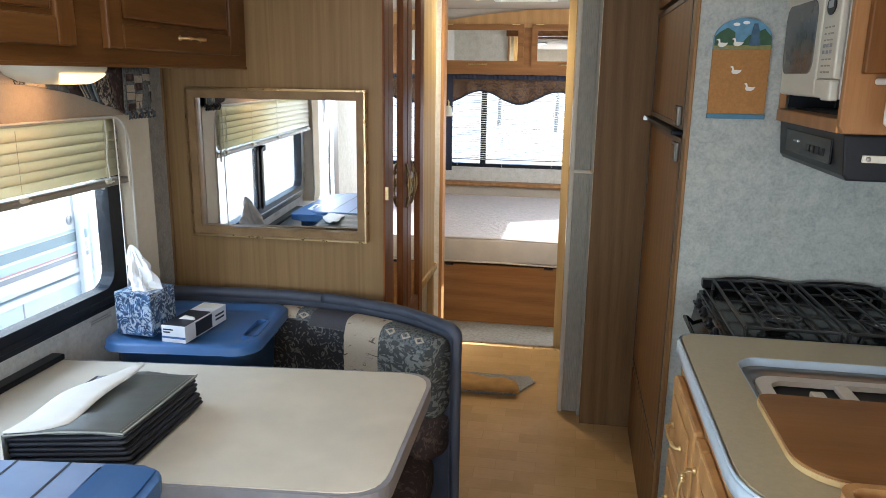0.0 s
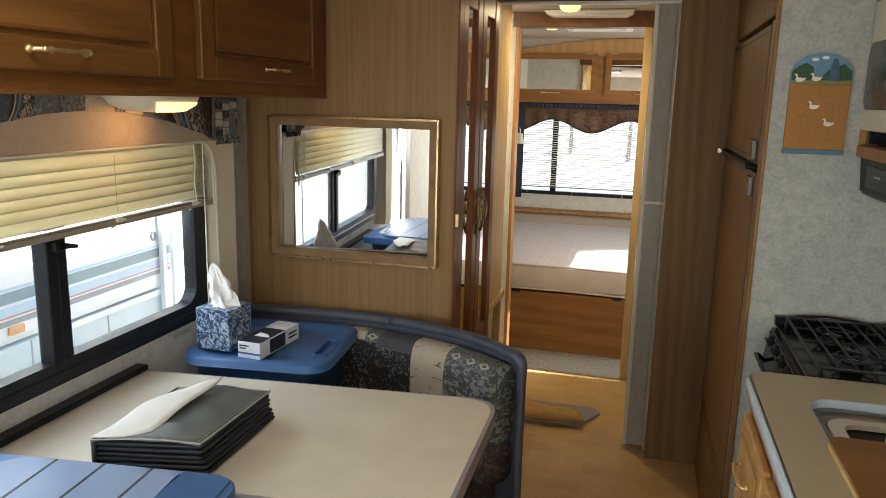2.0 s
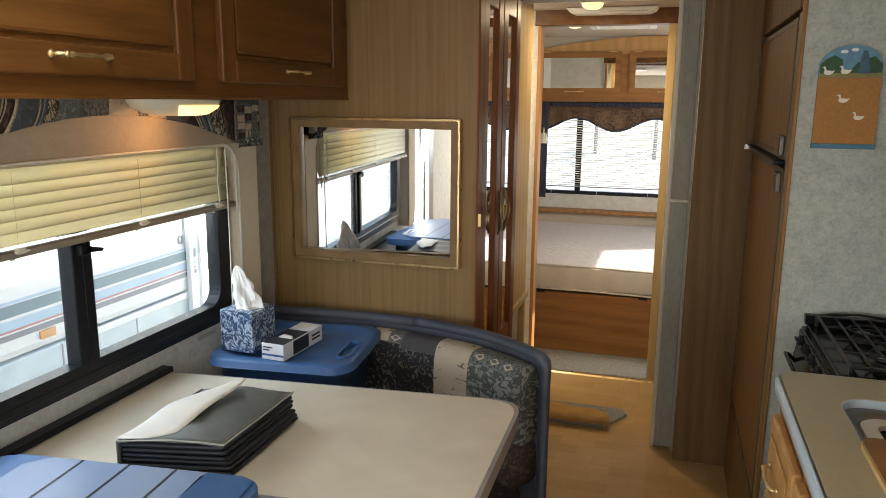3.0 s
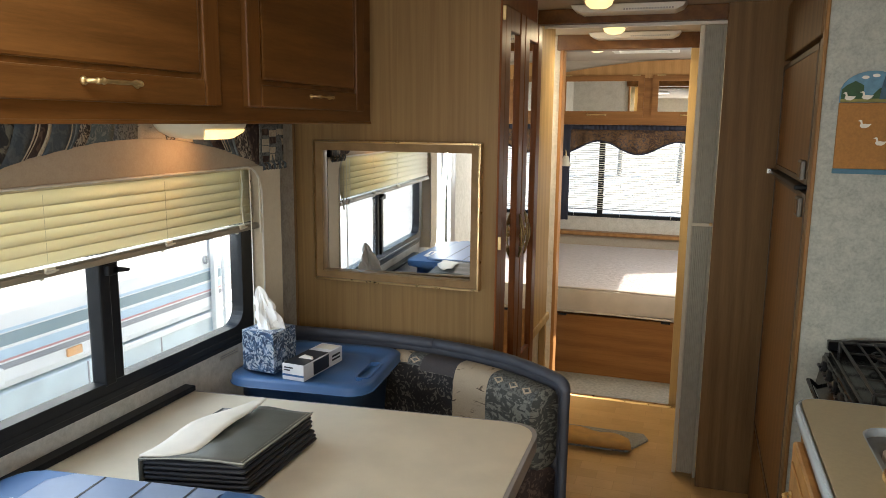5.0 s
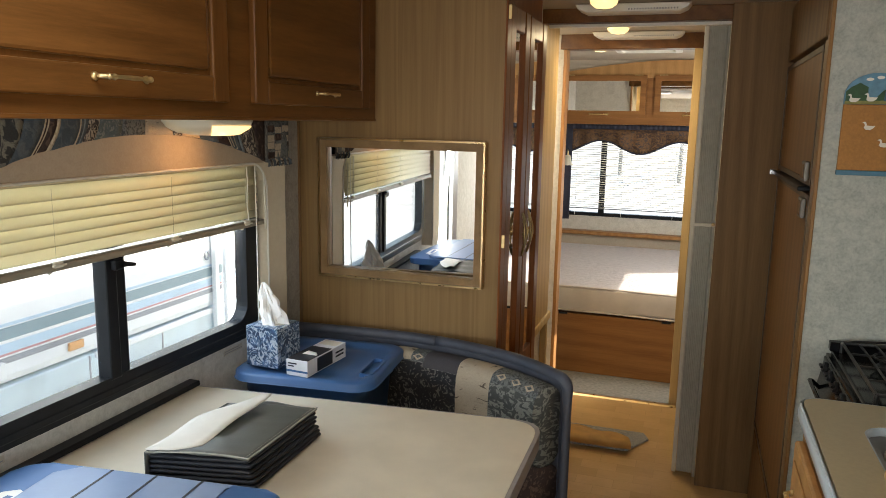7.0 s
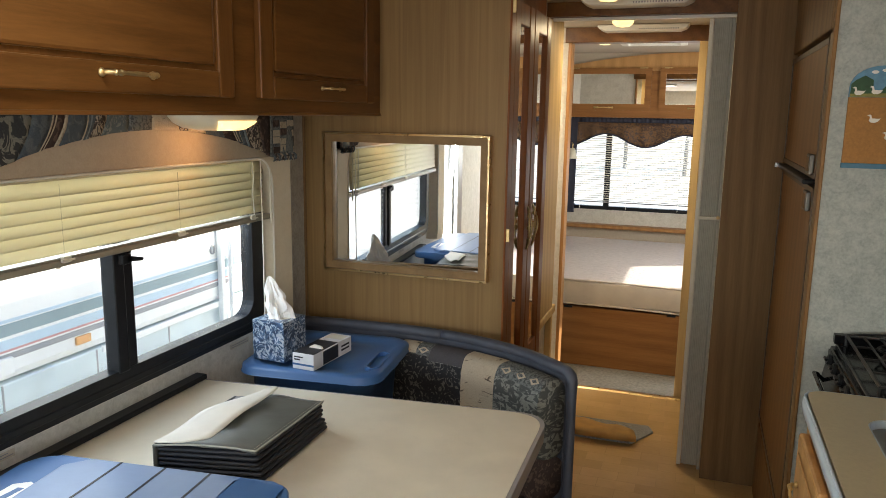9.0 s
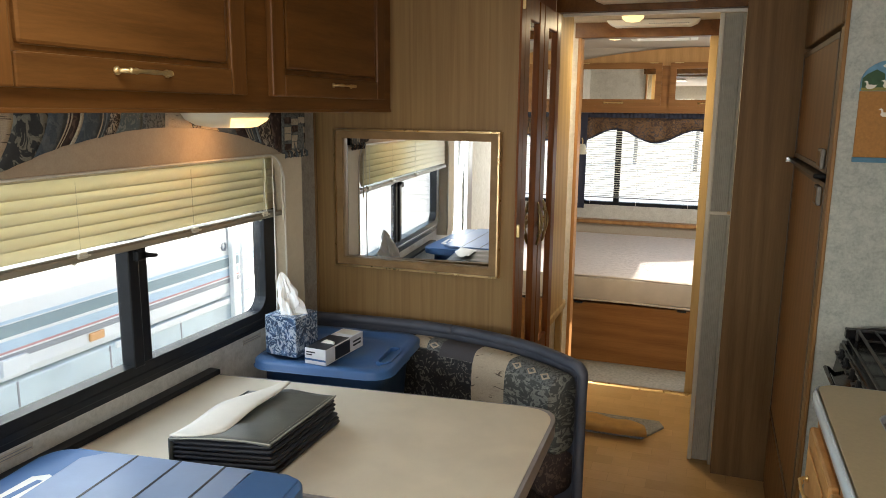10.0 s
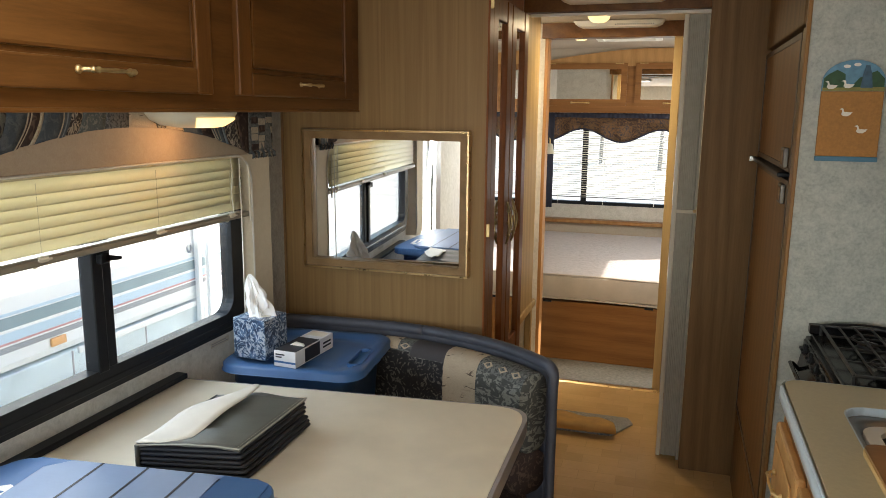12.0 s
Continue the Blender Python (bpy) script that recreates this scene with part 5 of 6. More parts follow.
sk = thing("sink", (0.55, 1.4, 0.75), "stainless steel sink with a pale blue rim and a white rack", "sink")
part("rim", hoop(rrect(sx0 - 0.001, sx1 + 0.001, sy0 - 0.001, sy1 + 0.001, 0.05, 8), rrect(sx0 + 0.003, sx1 - 0.003, sy0 + 0.003, sy1 - 0.003, 0.048, 8), "z", 0.904, 0.9193), EDGE_BLUE, sk, "pale blue rim")
bm = bmesh.new()
rings = []
for z, ins, r in ((0.9035, 0.0, 0.05), (0.9035, 0.016, 0.045), (0.897, 0.024, 0.045), (0.79, 0.034, 0.055), (0.765, 0.07, 0.05), (0.762, 0.12, 0.03)):
    rings.append([bm.verts.new((a, b_, z)) for a, b_ in rrect(sx0 + ins, sx1 - ins, sy0 + ins, sy1 - ins, r, 8)])
for a, c in zip(rings, rings[1:]):
    for k in range(len(a)):
        j = (k + 1) % len(a)
        bm.faces.new((a[k], a[j], c[j], c[k]))
bm.faces.new(rings[-1])
part("basin", bm, STEEL, sk, "", True)
rack = part("rack", hoop(rrect(sx0 + 0.03, sx1 - 0.03, sy0 + 0.03, sy1 - 0.028, 0.04, 8), rrect(sx0 + 0.055, sx1 - 0.05, sy0 + 0.06, sy1 - 0.05, 0.03, 8), "z", 0.886, 0.896), WHITE, sk, "white plastic sink rack")
# black plate paints the dark depth of the basin below the rack
part("basin_shade", box(sx0 + 0.05, sx1 - 0.05, sy0 + 0.05, sy1 - 0.04, 0.8795, 0.8835, 0.001), BLACK, rack)
for xx in (0.435, 0.487, 0.565):
    part("rack_bar", box(xx, xx + 0.024, sy0 + 0.06, sy1 - (0.05 if xx == 0.487 else 0.085), 0.884, 0.8955, 0.003), WHITE, rack)
cb = thing("cutting_board", (0.55, 1.28, 0.921), "brown wooden board with rounded corners lying over the sink", "cutting board")
part("core", prism(rrect(0.312, 0.80, 1.115, 1.388, (0.075, 0.03, 0.03, 0.022), 8), "z", 0.9212, 0.93, 0.001), CREAM_WOOD, cb, "pale sawn edge")
part("board", prism(rrect(0.3135, 0.7985, 1.1165, 1.3865, (0.0735, 0.028, 0.028, 0.02), 8), "z", 0.93, 0.934, 0.001), BOARD_WOOD, cb)
tr = thing("wooden_tray", (0.5, 1.04, 0.921), "shallow tan wooden tray on the counter", "tray")
part("rim", hoop(rrect(0.345, 0.62, 1.03, 1.105, 0.03), rrect(0.357, 0.608, 1.042, 1.093, 0.02), "z", 0.9205, 0.94), OAK_HONEY, tr)
part("base", prism(rrect(0.347, 0.618, 1.032, 1.103, 0.028), "z", 0.9205, 0.926), OAK_HONEY, tr)

st = thing("gas_stove", (0.6, 1.93, 0), "black gas range with cast-iron grates beside the counter", "stove")
part("body", box(0.342, 0.86, 1.726, 2.153, 0.001, 0.884, 0.004), BLACK_ENAMEL, st)
part("cooktop", box(0.357, 0.86, 1.724, 2.1535, 0.885, 0.902, 0.004), BLACK_ENAMEL, st)
part("back_ledge", box(0.35, 0.87, 2.128, 2.1535, 0.902, 0.926, 0.003), BLACK_ENAMEL, st)
part("end_rail", box(0.78, 0.795, 1.75, 2.14, 0.902, 0.93, 0.003), EDGE_GREY, st)
part("control_panel", prism([(0.33, 0.80), (0.342, 0.80), (0.357, 0.892), (0.347, 0.892)], "y", 1.73, 2.15, 0.002), BLACK_ENAMEL, st)
for y in (1.79, 1.87, 1.95, 2.03, 2.10):
    m = Matrix.Translation((0.35, y, 0.866)) @ Matrix.Rotation(radians(-75), 4, "Y")
    k = part("knob", lathe([(0.015, 0), (0.014, 0.014), (0.012, 0.017)], m, 14), BLACK, st)
    part("knob_grip", turned(box(-0.003, 0.003, -0.012, 0.012, 0.0172, 0.024, 0.001), m), BLACK, k)
part("oven_handle", tube([(0.345, 1.76, 0.80), (0.315, 1.762, 0.828), (0.308, 1.77, 0.832), (0.308, 2.1, 0.832), (0.315, 2.11, 0.828), (0.345, 2.112, 0.80)], 0.005, 8), BLACK_ENAMEL, st, "", True)
for (bx_, by_) in ((0.46, 1.84), (0.46, 2.03), (0.68, 1.84), (0.68, 2.03)):
    m = Matrix.Translation((bx_, by_, 0.9025))
    bu = part("burner", lathe([(0.03, 0), (0.028, 0.005), (0.022, 0.007), (0.022, 0.013), (0.006, 0.015)], m, 20), CAST_IRON, st, "black burner")
    part("burner_cap", lathe([(0.02, 0.0155), (0.02, 0.018), (0.004, 0.021)], m, 16), CHROME, bu, "silver cap")
for x0, x1 in ((0.375, 0.56), (0.578, 0.775)):
    gr = part("grate", tube([(x0, 1.745, 0.928), (x1, 1.745, 0.928), (x1, 2.12, 0.928), (x0, 2.12, 0.928), (x0, 1.745, 0.928)], 0.004, 6), CAST_IRON, st)
    bm = bmesh.new()
    for i in range(1, 5):
        xx = x0 + (x1 - x0) * i / 5
        tube([(xx, 1.745, 0.928), (xx, 1.80, 0.931), (xx, 2.06, 0.931), (xx, 2.12, 0.928)], 0.0027, 6, bm)
    for y in (1.84, 1.935, 2.03):
        tube([(x0, y, 0.928), (x1, y, 0.928)], 0.0027, 6, bm)
    for y in (1.84, 2.03):
        ring = [((x0 + x1) / 2 + 0.042 * math.cos(a), y + 0.042 * math.sin(a), 0.927) for a in [k * math.pi / 8 for k in range(17)]]
        tube(ring, 0.0025, 6, bm)
    for xx in (x0, x1):
        for y in (1.745, 2.12):
            tube([(xx, y, 0.928), (xx, y, 0.903)], 0.005, 6, bm)
    tube([(x0, 2.12, 0.928), (x0 + 0.03, 2.125, 0.934), ((x0 + x1) / 2, 2.126, 0.938), (x1 - 0.03, 2.125, 0.934), (x1, 2.12, 0.928)], 0.003, 6, bm)
    part("grate_grid", bm, CAST_IRON, gr)

hd = thing("range_hood", (0.7, 1.9, 1.25), "black range hood with controls and a pale end strip", "range hood")
part("body", prism([(0.507, 1.258), (0.50, 1.335), (RIGHT - 0.002, 1.335), (RIGHT - 0.002, 1.245), (0.515, 1.248)], "y", 1.70, 2.152, 0.004), BLACK, hd)
part("control_plate", box(0.4985, 0.5035, 1.76, 2.08, 1.272, 1.322, 0.002), BLACK_ENAMEL, hd)
for y in (1.80, 1.83, 1.86, 1.89):
    part("switch", box(0.496, 0.499, y, y + 0.02, 1.285, 1.30, 0.001), BLACK, hd)
part("badge", box(0.4962, 0.4984, 1.98, 2.01, 1.298, 1.302, 0.0005), CHROME, hd)
part("end_strip", box(0.535, 0.70, 1.694, 1.6995, 1.284, 1.298, 0.002), IVORY, hd, "pale metal end strip")
part("strip_screw", lathe([(0.005, 0), (0.004, 0.003), (0.001, 0.004)], pose(0.546, 1.694, 1.291, 90), 10), STEEL, hd)

mc = thing("microwave_cabinet", (0.75, 1.7, 1.34), "honey oak overhead galley cabinet with an open shelf under the microwave", "cabinet")
part("shelf", box(0.489, RIGHT - 0.002, 1.716, 2.152, 1.3365, 1.364, 0.003), OAK_TRIM, mc)
part("side_panel", prism([(0.496, 1.3365), (RIGHT - 0.002, 1.3365), (RIGHT - 0.002, CEIL - 0.002), (0.487, CEIL - 0.002), (0.487, 1.352)], "y", 1.695, 1.714, 0.003), OAK_TRIM, mc)
part("inner_side", box(0.491, 0.506, 2.138, 2.152, 1.3645, CEIL - 0.002, 0.002), OAK_TRIM, mc)
# black sheets put the open bay's shade into the colour
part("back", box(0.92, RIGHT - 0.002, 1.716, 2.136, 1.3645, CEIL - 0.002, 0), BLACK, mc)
part("bay_shade_floor", box(0.53, 0.915, 1.716, 2.136, 1.3645, 1.368, 0), BLACK, mc, "black sheet for the shade under the microwave")
part("bay_shade_end", box(0.51, 0.915, 2.13, 2.1365, 1.3685, CEIL - 0.01, 0), BLACK, mc, "black sheet for the shade at the bay's end")
part("near_body", box(0.56, RIGHT - 0.002, 0.2, 1.6935, 1.36, CEIL - 0.002, 0.002), OAK_HONEY, mc)
d = raised_door(mc, "y", 0.511, 0.95, 1.447, 1.86, 1.6945, -1, 0.05, OAK_CAB_V, OAK_CAB)

mw = thing("microwave", (0.7, 1.92, 1.40), "white microwave oven with a dark window", "microwave")
part("body", box(0.506, 0.9, 1.775, 2.128, 1.398, 1.70, 0.006), WHITE, mw)
for x in (0.6, 0.85):
    for y in (1.80, 2.09):
        part("foot", box(x, x + 0.03, y, y + 0.03, 1.3685, 1.3975, 0.003), BLACK, mw)
part("door", box(0.489, 0.5055, 1.882, 2.148, 1.40, 1.695, 0.006), IVORY, mw)
part("door_base", box(0.489, 0.5055, 1.832, 1.881, 1.40, 1.437, 0.003), IVORY, mw)
part("window", prism(rrect(1.912, 2.14, 1.448, 1.60, 0.03), "x", 0.4865, 0.4895, 0.001), SMOKED, mw, "smoked glass door window")
cp_ = part("control_panel", box(0.490, 0.5055, 1.775, 1.88, 1.438, 1.695, 0.004), IVORY, mw)
part("door_button", box(0.4855, 0.5055, 1.775, 1.831, 1.395, 1.4365, 0.005), IVORY, mw)
part("display", prism([(1.83 + 0.026 * math.cos(a), 1.58 + 0.019 * math.sin(a)) for a in [i * math.pi / 8 for i in range(16)]], "x", 0.4875, 0.4905), BLACK_ENAMEL, cp_)
part("display_glass", prism(rrect(1.816, 1.846, 1.575, 1.589, 0.003), "x", 0.4868, 0.4878), STRIPE_GREY, cp_)
for r_ in range(8):
    for c_ in range(3):
        h_ = 0.007 if r_ in (3, 4) else 0.003
        part("button", box(0.4885, 0.4905, 1.803 + 0.02 * c_, 1.815 + 0.02 * c_, 1.449 + 0.0125 * r_, 1.449 + h_ + 0.0125 * r_, 0.0004), EDGE_GREY if r_ in (3, 4) else RAIL, cp_)

pt = thing("paper_towel_holder", (0.61, 1.66, 1.36), "white paper towel holder fixed to the cabinet side", "towel holder")
part("bracket", box(0.537, 0.66, 1.63, 1.6945, 1.428, 1.44, 0.004), WHITE, pt)
part("arm", prism([(0.552, 1.4275), (0.544, 1.40), (0.544, 1.36), (0.567, 1.34), (0.602, 1.338), (0.602, 1.37), (0.582, 1.415), (0.582, 1.4275)], "y", 1.64, 1.65, 0.002), WHITE, pt)
part("roll", lathe([(0.045, 0), (0.045, 0.2)], pose(0.612, 1.645, 1.375, 0, 90, 0), 20), PAPER, pt)

# ---- cork board ----
ck = thing("cork_board", (0.39, 2.15, 1.34), "small cork notice board with a painted arched top", "notice board")
KX0, KX1, KZ0, KZ1, KT = 0.324, 0.459, 1.338, 1.505, 1.578
part("board", box(KX0, KX1, 2.146, 2.1545, KZ0 + 0.012, KZ1, 0.001), CORK, ck)
part("bottom_rail", box(KX0 - 0.001, KX1 + 0.001, 2.143, 2.1545, KZ0, KZ0 + 0.0115, 0.001), plain("painted_blue", (0.06, 0.17, 0.25), 0.6, 0, 0.1, 60), ck, "blue painted rail")
SKYB = plain("painted_sky_blue", (0.11, 0.25, 0.36), 0.6, 0, 0.2, 60)
HILL = plain("painted_green", (0.025, 0.075, 0.03), 0.6, 0, 0.25, 60)
MEAD = plain("painted_meadow", (0.2, 0.19, 0.05), 0.6, 0, 0.2, 60)
mx = (KX0 + KX1) / 2
hw = (KX1 - KX0) / 2
arch = [(KX0, KZ1 + 0.0005), (KX1, KZ1 + 0.0005)] + [(mx + hw * math.cos(a), KZ1 + 0.022 + (KT - KZ1 - 0.022) * math.sin(a)) for a in [i * math.pi / 14 for i in range(15)]]
ar = part("arch_top", prism(arch, "y", 2.145, 2.1545), SKYB, ck, "painted sky and hills")
part("hill", prism([(KX0 + 0.002, KZ1 + 0.008), (KX0 + 0.05, KZ1 + 0.008), (KX0 + 0.048, KZ1 + 0.04), (KX0 + 0.03, KZ1 + 0.05), (KX0 + 0.012, KZ1 + 0.04), (KX0 + 0.002, KZ1 + 0.03)], "y", 2.1435, 2.145), HILL, ar)
part("hill", prism([(KX0 + 0.06, KZ1 + 0.008), (KX1 - 0.002, KZ1 + 0.008), (KX1 - 0.003, KZ1 + 0.03), (KX1 - 0.02, KZ1 + 0.048), (KX0 + 0.08, KZ1 + 0.032)], "y", 2.1436, 2.145), HILL, ar)
part("meadow", prism([(KX0 + 0.001, KZ1 + 0.001), (KX1 - 0.001, KZ1 + 0.001), (KX1 - 0.001, KZ1 + 0.01), (KX0 + 0.001, KZ1 + 0.008)], "y", 2.1425, 2.145), MEAD, ar)
part("painted_figure", prism([(KX0 + 0.082, KZ1 + 0.008), (KX0 + 0.108, KZ1 + 0.008), (KX0 + 0.104, KZ1 + 0.04), (KX0 + 0.098, KZ1 + 0.06), (KX0 + 0.09, KZ1 + 0.06), (KX0 + 0.086, KZ1 + 0.04)], "y", 2.1415, 2.145), plain("painted_dark_blue", (0.045, 0.1, 0.15), 0.6, 0, 0.25, 90), ar)
for cxx, czz in ((KX0 + 0.05, KZ1 + 0.058), (KX0 + 0.072, KZ1 + 0.062)):
    part("cloud", prism([(cxx + 0.008 * math.cos(a), czz + 0.004 * math.sin(a)) for a in [i * math.pi / 5 for i in range(10)]], "y", 2.1438, 2.145), WHITE, ar)
goose = [(-0.0085, 0.0035), (-0.0105, -0.002), (-0.006, -0.0065), (0.003, -0.007), (0.009, -0.0035), (0.0135, 0.003), (0.007, 0.0022), (0.001, 0.003), (-0.0045, 0.003), (-0.0055, 0.0065), (-0.0065, 0.0105), (-0.0092, 0.0122), (-0.0118, 0.0112), (-0.0148, 0.0092), (-0.0112, 0.0088), (-0.0095, 0.0075)]
for gx, gz, yy in ((KX0 + 0.02, KZ1 + 0.012, 2.1405), (KX0 + 0.056, KZ1 + 0.014, 2.1405), (KX0 + 0.058, KZ1 - 0.052, 2.143), (KX0 + 0.094, KZ1 - 0.092, 2.143)):
    part("goose_cutout", prism([(gx + a, gz + c) for a, c in goose], "y", yy, yy + 0.003), WHITE, ck)

# ---- rug in the hall ----
RUG_Y = 0.02
rg = thing("rug", (-0.35, 3.5, 0), "grey bath rug folded over, showing its tan backing", "rug")
part("fleece", prism([(-0.62, 3.335), (-0.20, 3.345), (-0.115, 3.50), (-0.14, 3.56), (-0.62, 3.56)], "z", 0.001, 0.012, 0.003), RUG_PILE, rg, "grey pile")
rows = []
for i in range(13):
    x = -0.62 + 0.44 * i / 12
    end = max(0, (i - 9) / 3)
    row = []
    for k in range(9):
        a = math.pi * k / 8
        if k <= 4:
            row.append((x, 3.34 - 0.034 * math.sin(a) + 0.012 * end, 0.014 + 0.042 * (1 - math.cos(a)) * (1 - 0.15 * end)))
        else:
            u = (k - 4) / 4
            row.append((x - 0.03 * u * end, 3.306 + (0.2 - 0.02 * math.sin(i)) * u * (1 - 0.3 * end), 0.056 + 0.014 * math.sin(u * math.pi) - 0.034 * u))
    rows.append(row)
part("folded_back", sheet(rows, 0.005), RUG_BACK, rg, "tan rubber backing folded over", True)
rg.location.y += RUG_Y

# ---- bedroom ----
bd = thing("bed", (-0.2, 5.2, 0), "bare cream mattress on a built-in wood platform", "bed")
part("platform", box(-1.2, 0.95, 4.452, 6.2, -0.0295, 0.33, 0.003), BED_WOOD, bd, "wood-grain platform panel")
part("mattress", box(-1.2, 0.95, 4.45, 6.05, 0.338, 0.495, 0.025, 3), MATTRESS, bd, "quilted pale mattress top")
part("side_band", box(-1.19, 0.94, 4.444, 4.5, 0.352, 0.485, 0.01, 3), MATTRESS_SIDE, bd, "cream satin side band", True)
for z in (0.347, 0.49):
    part("piping", tube([(-1.2, 4.452, z), (-0.4, 4.447, z + 0.003), (-0.05, 4.448, z - 0.004), (0.95, 4.452, z)], 0.006, 8), MATTRESS_SIDE, bd)
for x in (-0.71, -0.12):
    part("platform_bracket", box(x, x + 0.05, 4.445, 4.4515, 0.322, 0.334, 0.002), BLACK, bd)
setting("trim_headboard_ledge", box(LEFT + 0.002, RIGHT - 0.002, 6.2, 6.298, 0.545, 0.575, 0.006), OAK_TRIM, "oak ledge rail above the mattress", "trim")
setting("trim_headboard_panel", box(LEFT + 0.002, RIGHT - 0.002, 6.26, 6.298, 0.3, 0.544, 0.002), WALL_TAUPE, "taupe headboard panel", "trim")

rw = thing("window_4", (-0.2, REAR, 0.735), "wide black-framed bedroom rear window", "window", kind="structure")
part("window_frame", hoop(rrect(*RW, 0.05), rrect(RW[0] + 0.03, RW[1] - 0.03, RW[2] + 0.028, RW[3] - 0.03, 0.04), "y", REAR - 0.006, REAR + 0.045), BLACK, rw)
part("mullion", box(-0.735, -0.69, REAR - 0.004, REAR + 0.03, RW[2] + 0.02, RW[3] - 0.02, 0.003), BLACK, rw)
for x0, x1 in ((RW[0] + 0.02, -0.735), (-0.69, RW[1] - 0.02)):
    pane = part("pane", box(x0, x1, REAR + 0.012, REAR + 0.016, RW[2] + 0.02, RW[3] - 0.02, 0), GLASS, rw)
    pane.visible_shadow = False
rb = thing("bedroom_blind", (-0.2, 6.27, 0.74), "white mini blind with open slats over the bedroom window", "blind")
me_ = None
nsl = 30
for i in range(nsl):
    z = 0.768 + 0.0185 * i
    if me_ is None:
        ob = part("slat", prism([(6.262, 0.0032), (6.263, 0.0042), (6.285, -0.0022), (6.284, -0.0032)], "x", RW[0] + 0.02, RW[1] - 0.02), WHITE, rb)
        me_ = ob.data
    else:
        ob = new("slat", me_)
        ob.parent = rb
        ob.matrix_parent_inverse = Matrix.Translation(-rb.location)
    ob.location = (0, 0, z)
part("bottom_rail", box(RW[0] + 0.02, RW[1] - 0.02, 6.262, 6.284, 0.752, 0.759, 0.002), EDGE_GREY, rb)
for x in (-0.92, -0.55, -0.15, 0.25):
    part("cord", tube([(x, 6.26, 0.70), (x, 6.26, 1.35)], 0.0015, 5), WHITE, rb)

bv = thing("bedroom_valance", (-0.2, 6.15, 1.3), "brown floral valance with a gathered navy heading", "valance")
rows = []
for i in range(111):
    x = -1.2 + 0.02 * i
    s = (x + 0.42) / 0.30
    lo = 1.262 - 0.05 * math.cos(s * math.pi) * (1 if abs(s) < 6 else 0) - 0.0
    w = 0.012 * math.sin(x * 48) + 0.006 * math.sin(x * 131)
    rows.append([(x, 6.14 + w * (0.4 + 0.6 * k / 5), 1.40 + (lo - 1.40) * k / 5) for k in range(6)])
part("cloth", sheet(rows, 0.004), FLORAL, bv, "", True)
rows = [[(-1.2 + 0.01 * i, 6.132 + 0.008 * math.sin(i * 1.9), z) for z in (1.436, 1.42, 1.398)] for i in range(219)]
part("heading", sheet(rows, 0.004), NAVY_CLOTH, bv, "gathered navy heading", True)
pts = []
for i in range(111):
    x = -1.2 + 0.02 * i
    pts.append((x, 6.136 + 0.012 * math.sin(x * 48), 1.262 - 0.05 * math.cos((x + 0.42) / 0.30 * math.pi)))
part("hem", tube(pts, 0.007, 6), NAVY_CLOTH, bv)

setting("trim_ceiling_cove", box(LEFT + 0.002, RIGHT - 0.002, 6.101, 6.2985, 1.831, 1.9245, 0), CEILING, "off-white vinyl cove over the bedroom cabinet", "trim")
bc = thing("bedroom_cabinet", (-0.2, 6.1, 1.44), "oak overhead bedroom cabinet with mirrored doors", "cabinet")
part("body", box(LEFT + 0.002, RIGHT - 0.002, 6.10, 6.298, 1.437, 1.83, 0.003), OAK_HONEY, bc)
part("face", box(LEFT + 0.002, RIGHT - 0.002, 6.085, 6.099, 1.437, 1.789, 0.002), BED_WOOD, bc)
top = [(LEFT + 0.002, 1.79)] + [(LEFT + 0.002 + 2.231 * i / 16, 1.795 + 0.126 * math.sin(math.pi * i / 16)) for i in range(17)] + [(RIGHT - 0.002, 1.79)]
part("arched_top", prism(top, "y", 6.08, 6.099), OAK_HONEY, bc, "arched oak crown")
for x0, x1 in ((-1.03, -0.395), (-0.335, 0.30), (0.36, 0.98)):
    d = part("door", hoop(rrect(x0, x1, 1.49, 1.81, 0.004), rrect(x0 + 0.045, x1 - 0.045, 1.54, 1.766, 0.004), "y", 6.066, 6.084), BED_WOOD, bc)
    part("mirror_panel", box(x0 + 0.044, x1 - 0.044, 6.074, 6.082, 1.539, 1.767, 0.001), MIRROR, d, "mirror inset")
    xm = (x0 + x1) / 2
    brass_handle(d, (xm - 0.1, 6.066, 1.513), (xm + 0.035, 6.066, 1.513), (0, -0.02, 0))
    for xx in (x0 + 0.06, x1 - 0.06):
        part("hinge", box(xx - 0.03, xx + 0.03, 6.06, 6.066, 1.806, 1.812, 0.001), BRASS, d)

sc = thing("wall_sconce", (-0.96, 6.0, 1.15), "small brass wall lamp with a pale glass shade", "lamp")
part("shade", lathe([(0.018, 0.075), (0.024, 0.06), (0.03, 0.02), (0.042, 0.0), (0.04, -0.004)], Matrix.Translation((-0.955, 6.0, 1.12)), 18), IVORY, sc, "pale bell shade", True)
part("arm", tube([(-0.955, 6.0, 1.195), (-0.955, 6.0, 1.225), (-0.97, 6.06, 1.235), (-0.98, 6.128, 1.23)], 0.005, 8), BRASS, sc)
nc = thing("side_curtain", (-0.98, 6.1, 0.7), "navy cloth panel hanging beside the bedroom window", "curtain")
rows = [[(-1.16 + 0.02 * i, 6.10 + 0.008 * math.sin(i * 1.4), z) for z in (1.43, 1.2, 0.95, 0.68)] for i in range(12)]
part("cloth", sheet(rows, 0.005), NAVY_CLOTH, nc, "", True)

# ---- outside ----
bm = bmesh.new()
bmesh.ops.create_grid(bm, x_segments=2, y_segments=2, size=600)
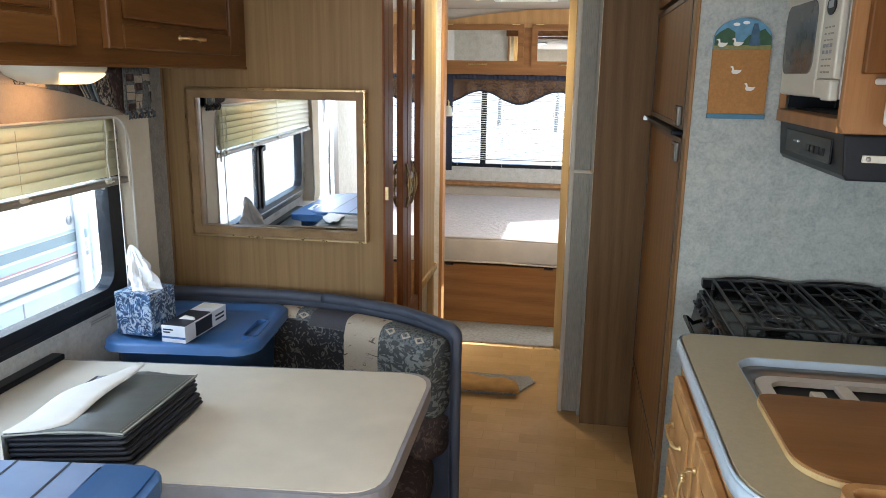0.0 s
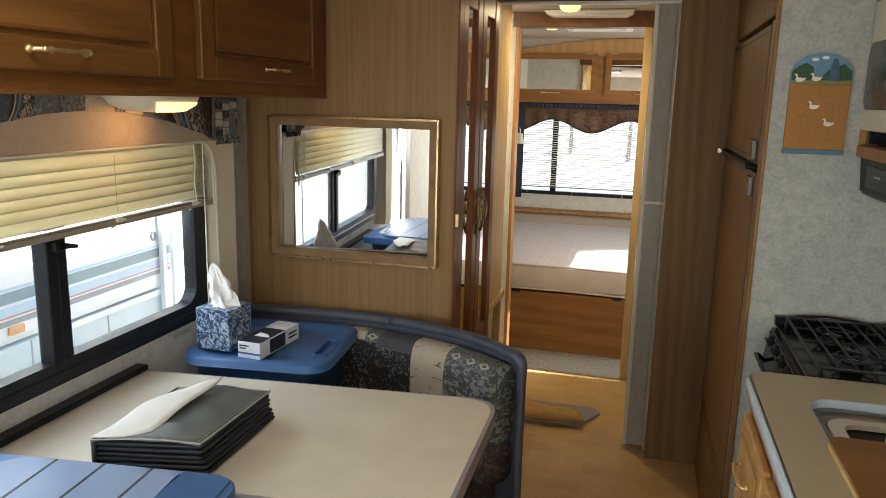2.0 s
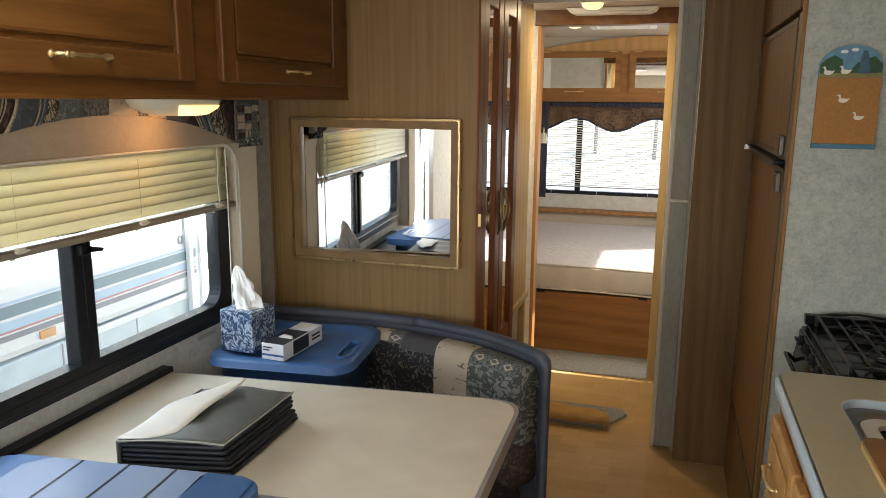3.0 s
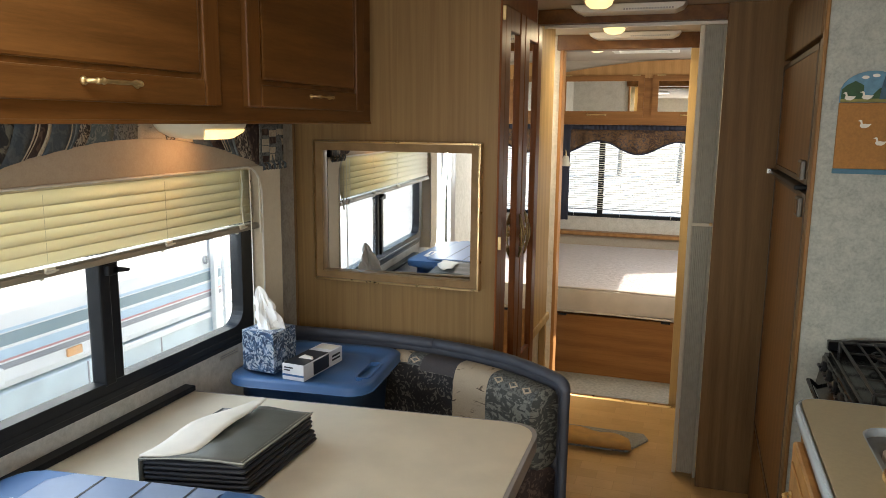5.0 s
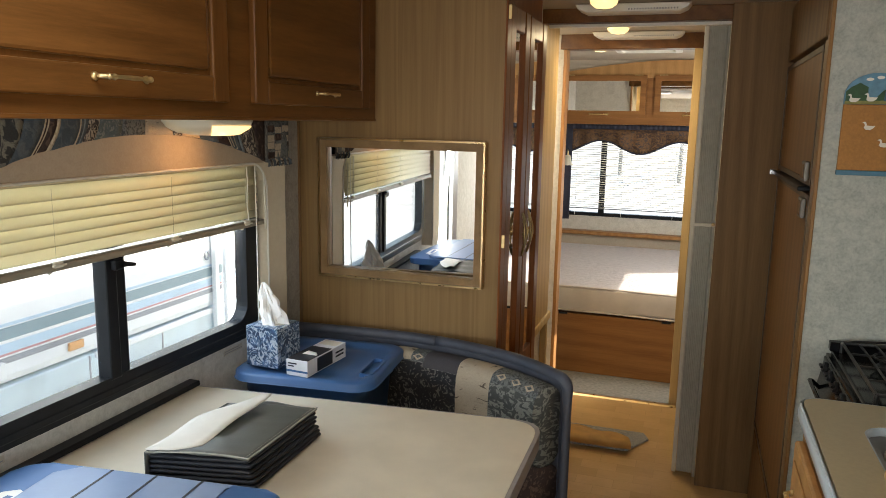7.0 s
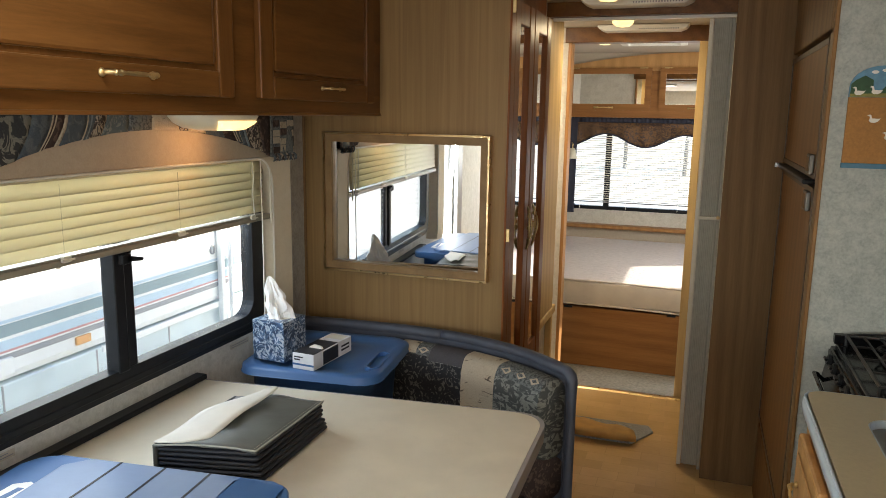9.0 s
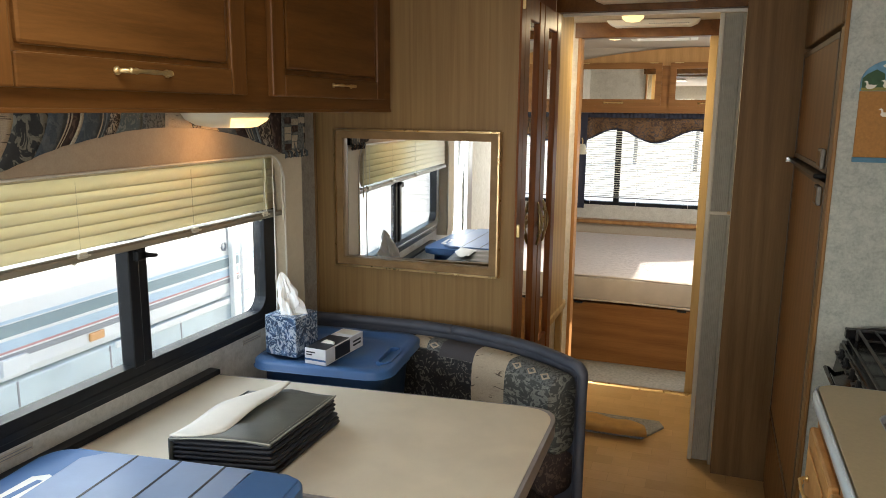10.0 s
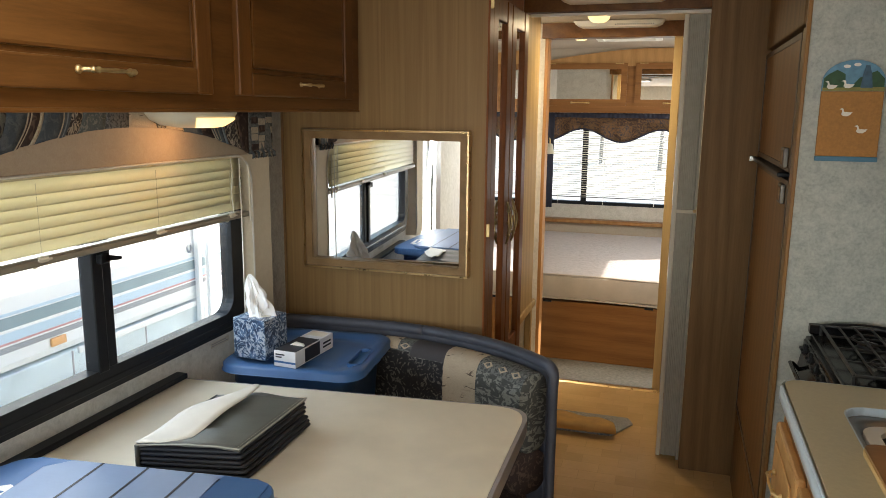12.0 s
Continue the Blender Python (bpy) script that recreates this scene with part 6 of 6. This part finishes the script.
turned(bm, Matrix.Translation((0, 0, -0.85)))
setting("ground", bm, GROUND, "pale sunlit gravel lot", "ground")

rv = thing("parked_motorhome", (-4.7, 6.2, -0.85), "white motorhome parked alongside with blue and grey stripes", "motorhome")
RX = -3.6
RM = Matrix.Translation((RX, 4.0, 0)) @ Matrix.Rotation(radians(0.5), 4, "Z") @ Matrix.Translation((-RX, -4.0, 0))
Y0, Y1 = 1.2, 10.5


def rv_part(name, x0, x1, y0, y1, z0, z1, mat_, bev=0.01, label=""):
    return part(name, turned(box(x0, x1, y0, y1, z0, z1, bev), RM), mat_, rv, label)


rv_part("body", RX - 2.3, RX, Y0, Y1, -0.08, 2.45, WHITE_PAINT, 0.06)
rv_part("skirt", RX - 2.25, RX - 0.005, Y0 + 0.1, Y1 - 0.1, -0.55, -0.085, BLUE_SKIRT, 0.01, "pale blue lower skirt panels")
rv_part("skirt_moulding", RX - 0.01, RX + 0.012, 3.8, 5.1, -0.12, -0.075, WHITE_PAINT, 0.006)
for y in (3.05, 3.75, 4.45, 5.15, 5.85):
    rv_part("skirt_seam", RX - 0.01, RX - 0.002, y, y + 0.012, -0.54, -0.09, STRIPE_GREY, 0)
for z0, z1, mat_, nm in ((0.185, 0.255, STRIPE_TEAL, "stripe_band"), (0.11, 0.165, STRIPE_BLUE, "stripe_band"), (0.096, 0.108, STRIPE_RED, "stripe_line"), (0.05, 0.085, STRIPE_GREY, "stripe_line"), (0.262, 0.28, STRIPE_BLUE, "stripe_line")):
    rv_part(nm, RX - 0.01, RX + 0.003, Y0 + 0.05, Y1 - 0.05, z0, z1, mat_, 0)
rv_part("marker_lamp", RX, RX + 0.02, 3.58, 3.70, -0.01, 0.045, AMBER, 0.008, "amber marker lamp")
rv_part("awning_arm", RX + 0.01, RX + 0.05, 5.05, 5.10, -0.5, 2.2, WHITE_PAINT, 0.006, "white awning arm")
rv_part("awning_arm", RX + 0.055, RX + 0.085, 5.13, 5.16, -0.45, 2.0, WHITE_PAINT, 0.006)
part("arm_ring", turned(hoop([(5.0 + 0.03 * math.cos(a), 0.36 + 0.04 * math.sin(a)) for a in [i * math.pi / 8 for i in range(16)]], [(5.0 + 0.02 * math.cos(a), 0.36 + 0.028 * math.sin(a)) for a in [i * math.pi / 8 for i in range(16)]], "x", RX + 0.002, RX + 0.014), RM), STRIPE_GREY, rv)
rv_part("utility_box", RX, RX + 0.03, 2.95, 3.12, -0.03, 0.07, WHITE_PAINT, 0.006)
for y in (2.4, 8.2):
    m = Matrix.Translation((RX - 0.25, y, -0.47)) @ Matrix.Rotation(radians(90), 4, "Y")
    w_ = part("wheel", lathe([(0.2, -0.1), (0.36, -0.1), (0.38, -0.06), (0.38, 0.06), (0.36, 0.1), (0.2, 0.1)], m, 24), BLACK, rv)
    part("rim", lathe([(0.2, 0.101), (0.17, 0.11), (0.05, 0.105)], m, 18), STEEL, w_)


def bare_tree(x, y, h, seed):
    rnd = random.Random(seed)
    t = thing("bare_tree", (x, y, -0.85), "leafless grey-brown tree standing beyond the lot", "tree", "bare trees")
    part("trunk", tube([(x, y, -0.86), (x + 0.05, y, h * 0.3), (x + 0.1, y + 0.1, h * 0.65), (x + 0.05, y, h)], [0.09, 0.07, 0.04, 0.015], 8), BARK, t)
    bm = bmesh.new()
    for i in range(48):
        z = h * rnd.uniform(0.12, 0.95)
        a = rnd.uniform(0, 6.28)
        l = (h - z) * 0.45 + 0.5
        p0 = Vector((x + 0.06, y, z))
        d = Vector((math.cos(a), math.sin(a), rnd.uniform(0.4, 1.0)))
        p1, p2 = p0 + d * l * 0.5, p0 + d * l + Vector((0, 0, rnd.uniform(-0.1, 0.4)))
        tube([p0, p1, p2], [0.028, 0.018, 0.006], 5, bm)
        for j in range(4):
            q = p0.lerp(p2, rnd.uniform(0.3, 0.95))
            e = Vector((rnd.uniform(-1, 1), rnd.uniform(-1, 1), rnd.uniform(0.2, 1))) * l * 0.35
            tube([q, q + e], [0.012, 0.003], 4, bm)
    part("branches", bm, BARK, t)


for i, (x, y, h) in enumerate(((-6.5, 30, 7), (-3.2, 34, 8), (-0.6, 31, 6.5), (2.4, 36, 8), (-9.5, 36, 8))):
    bare_tree(x, y, h, 11 + i)
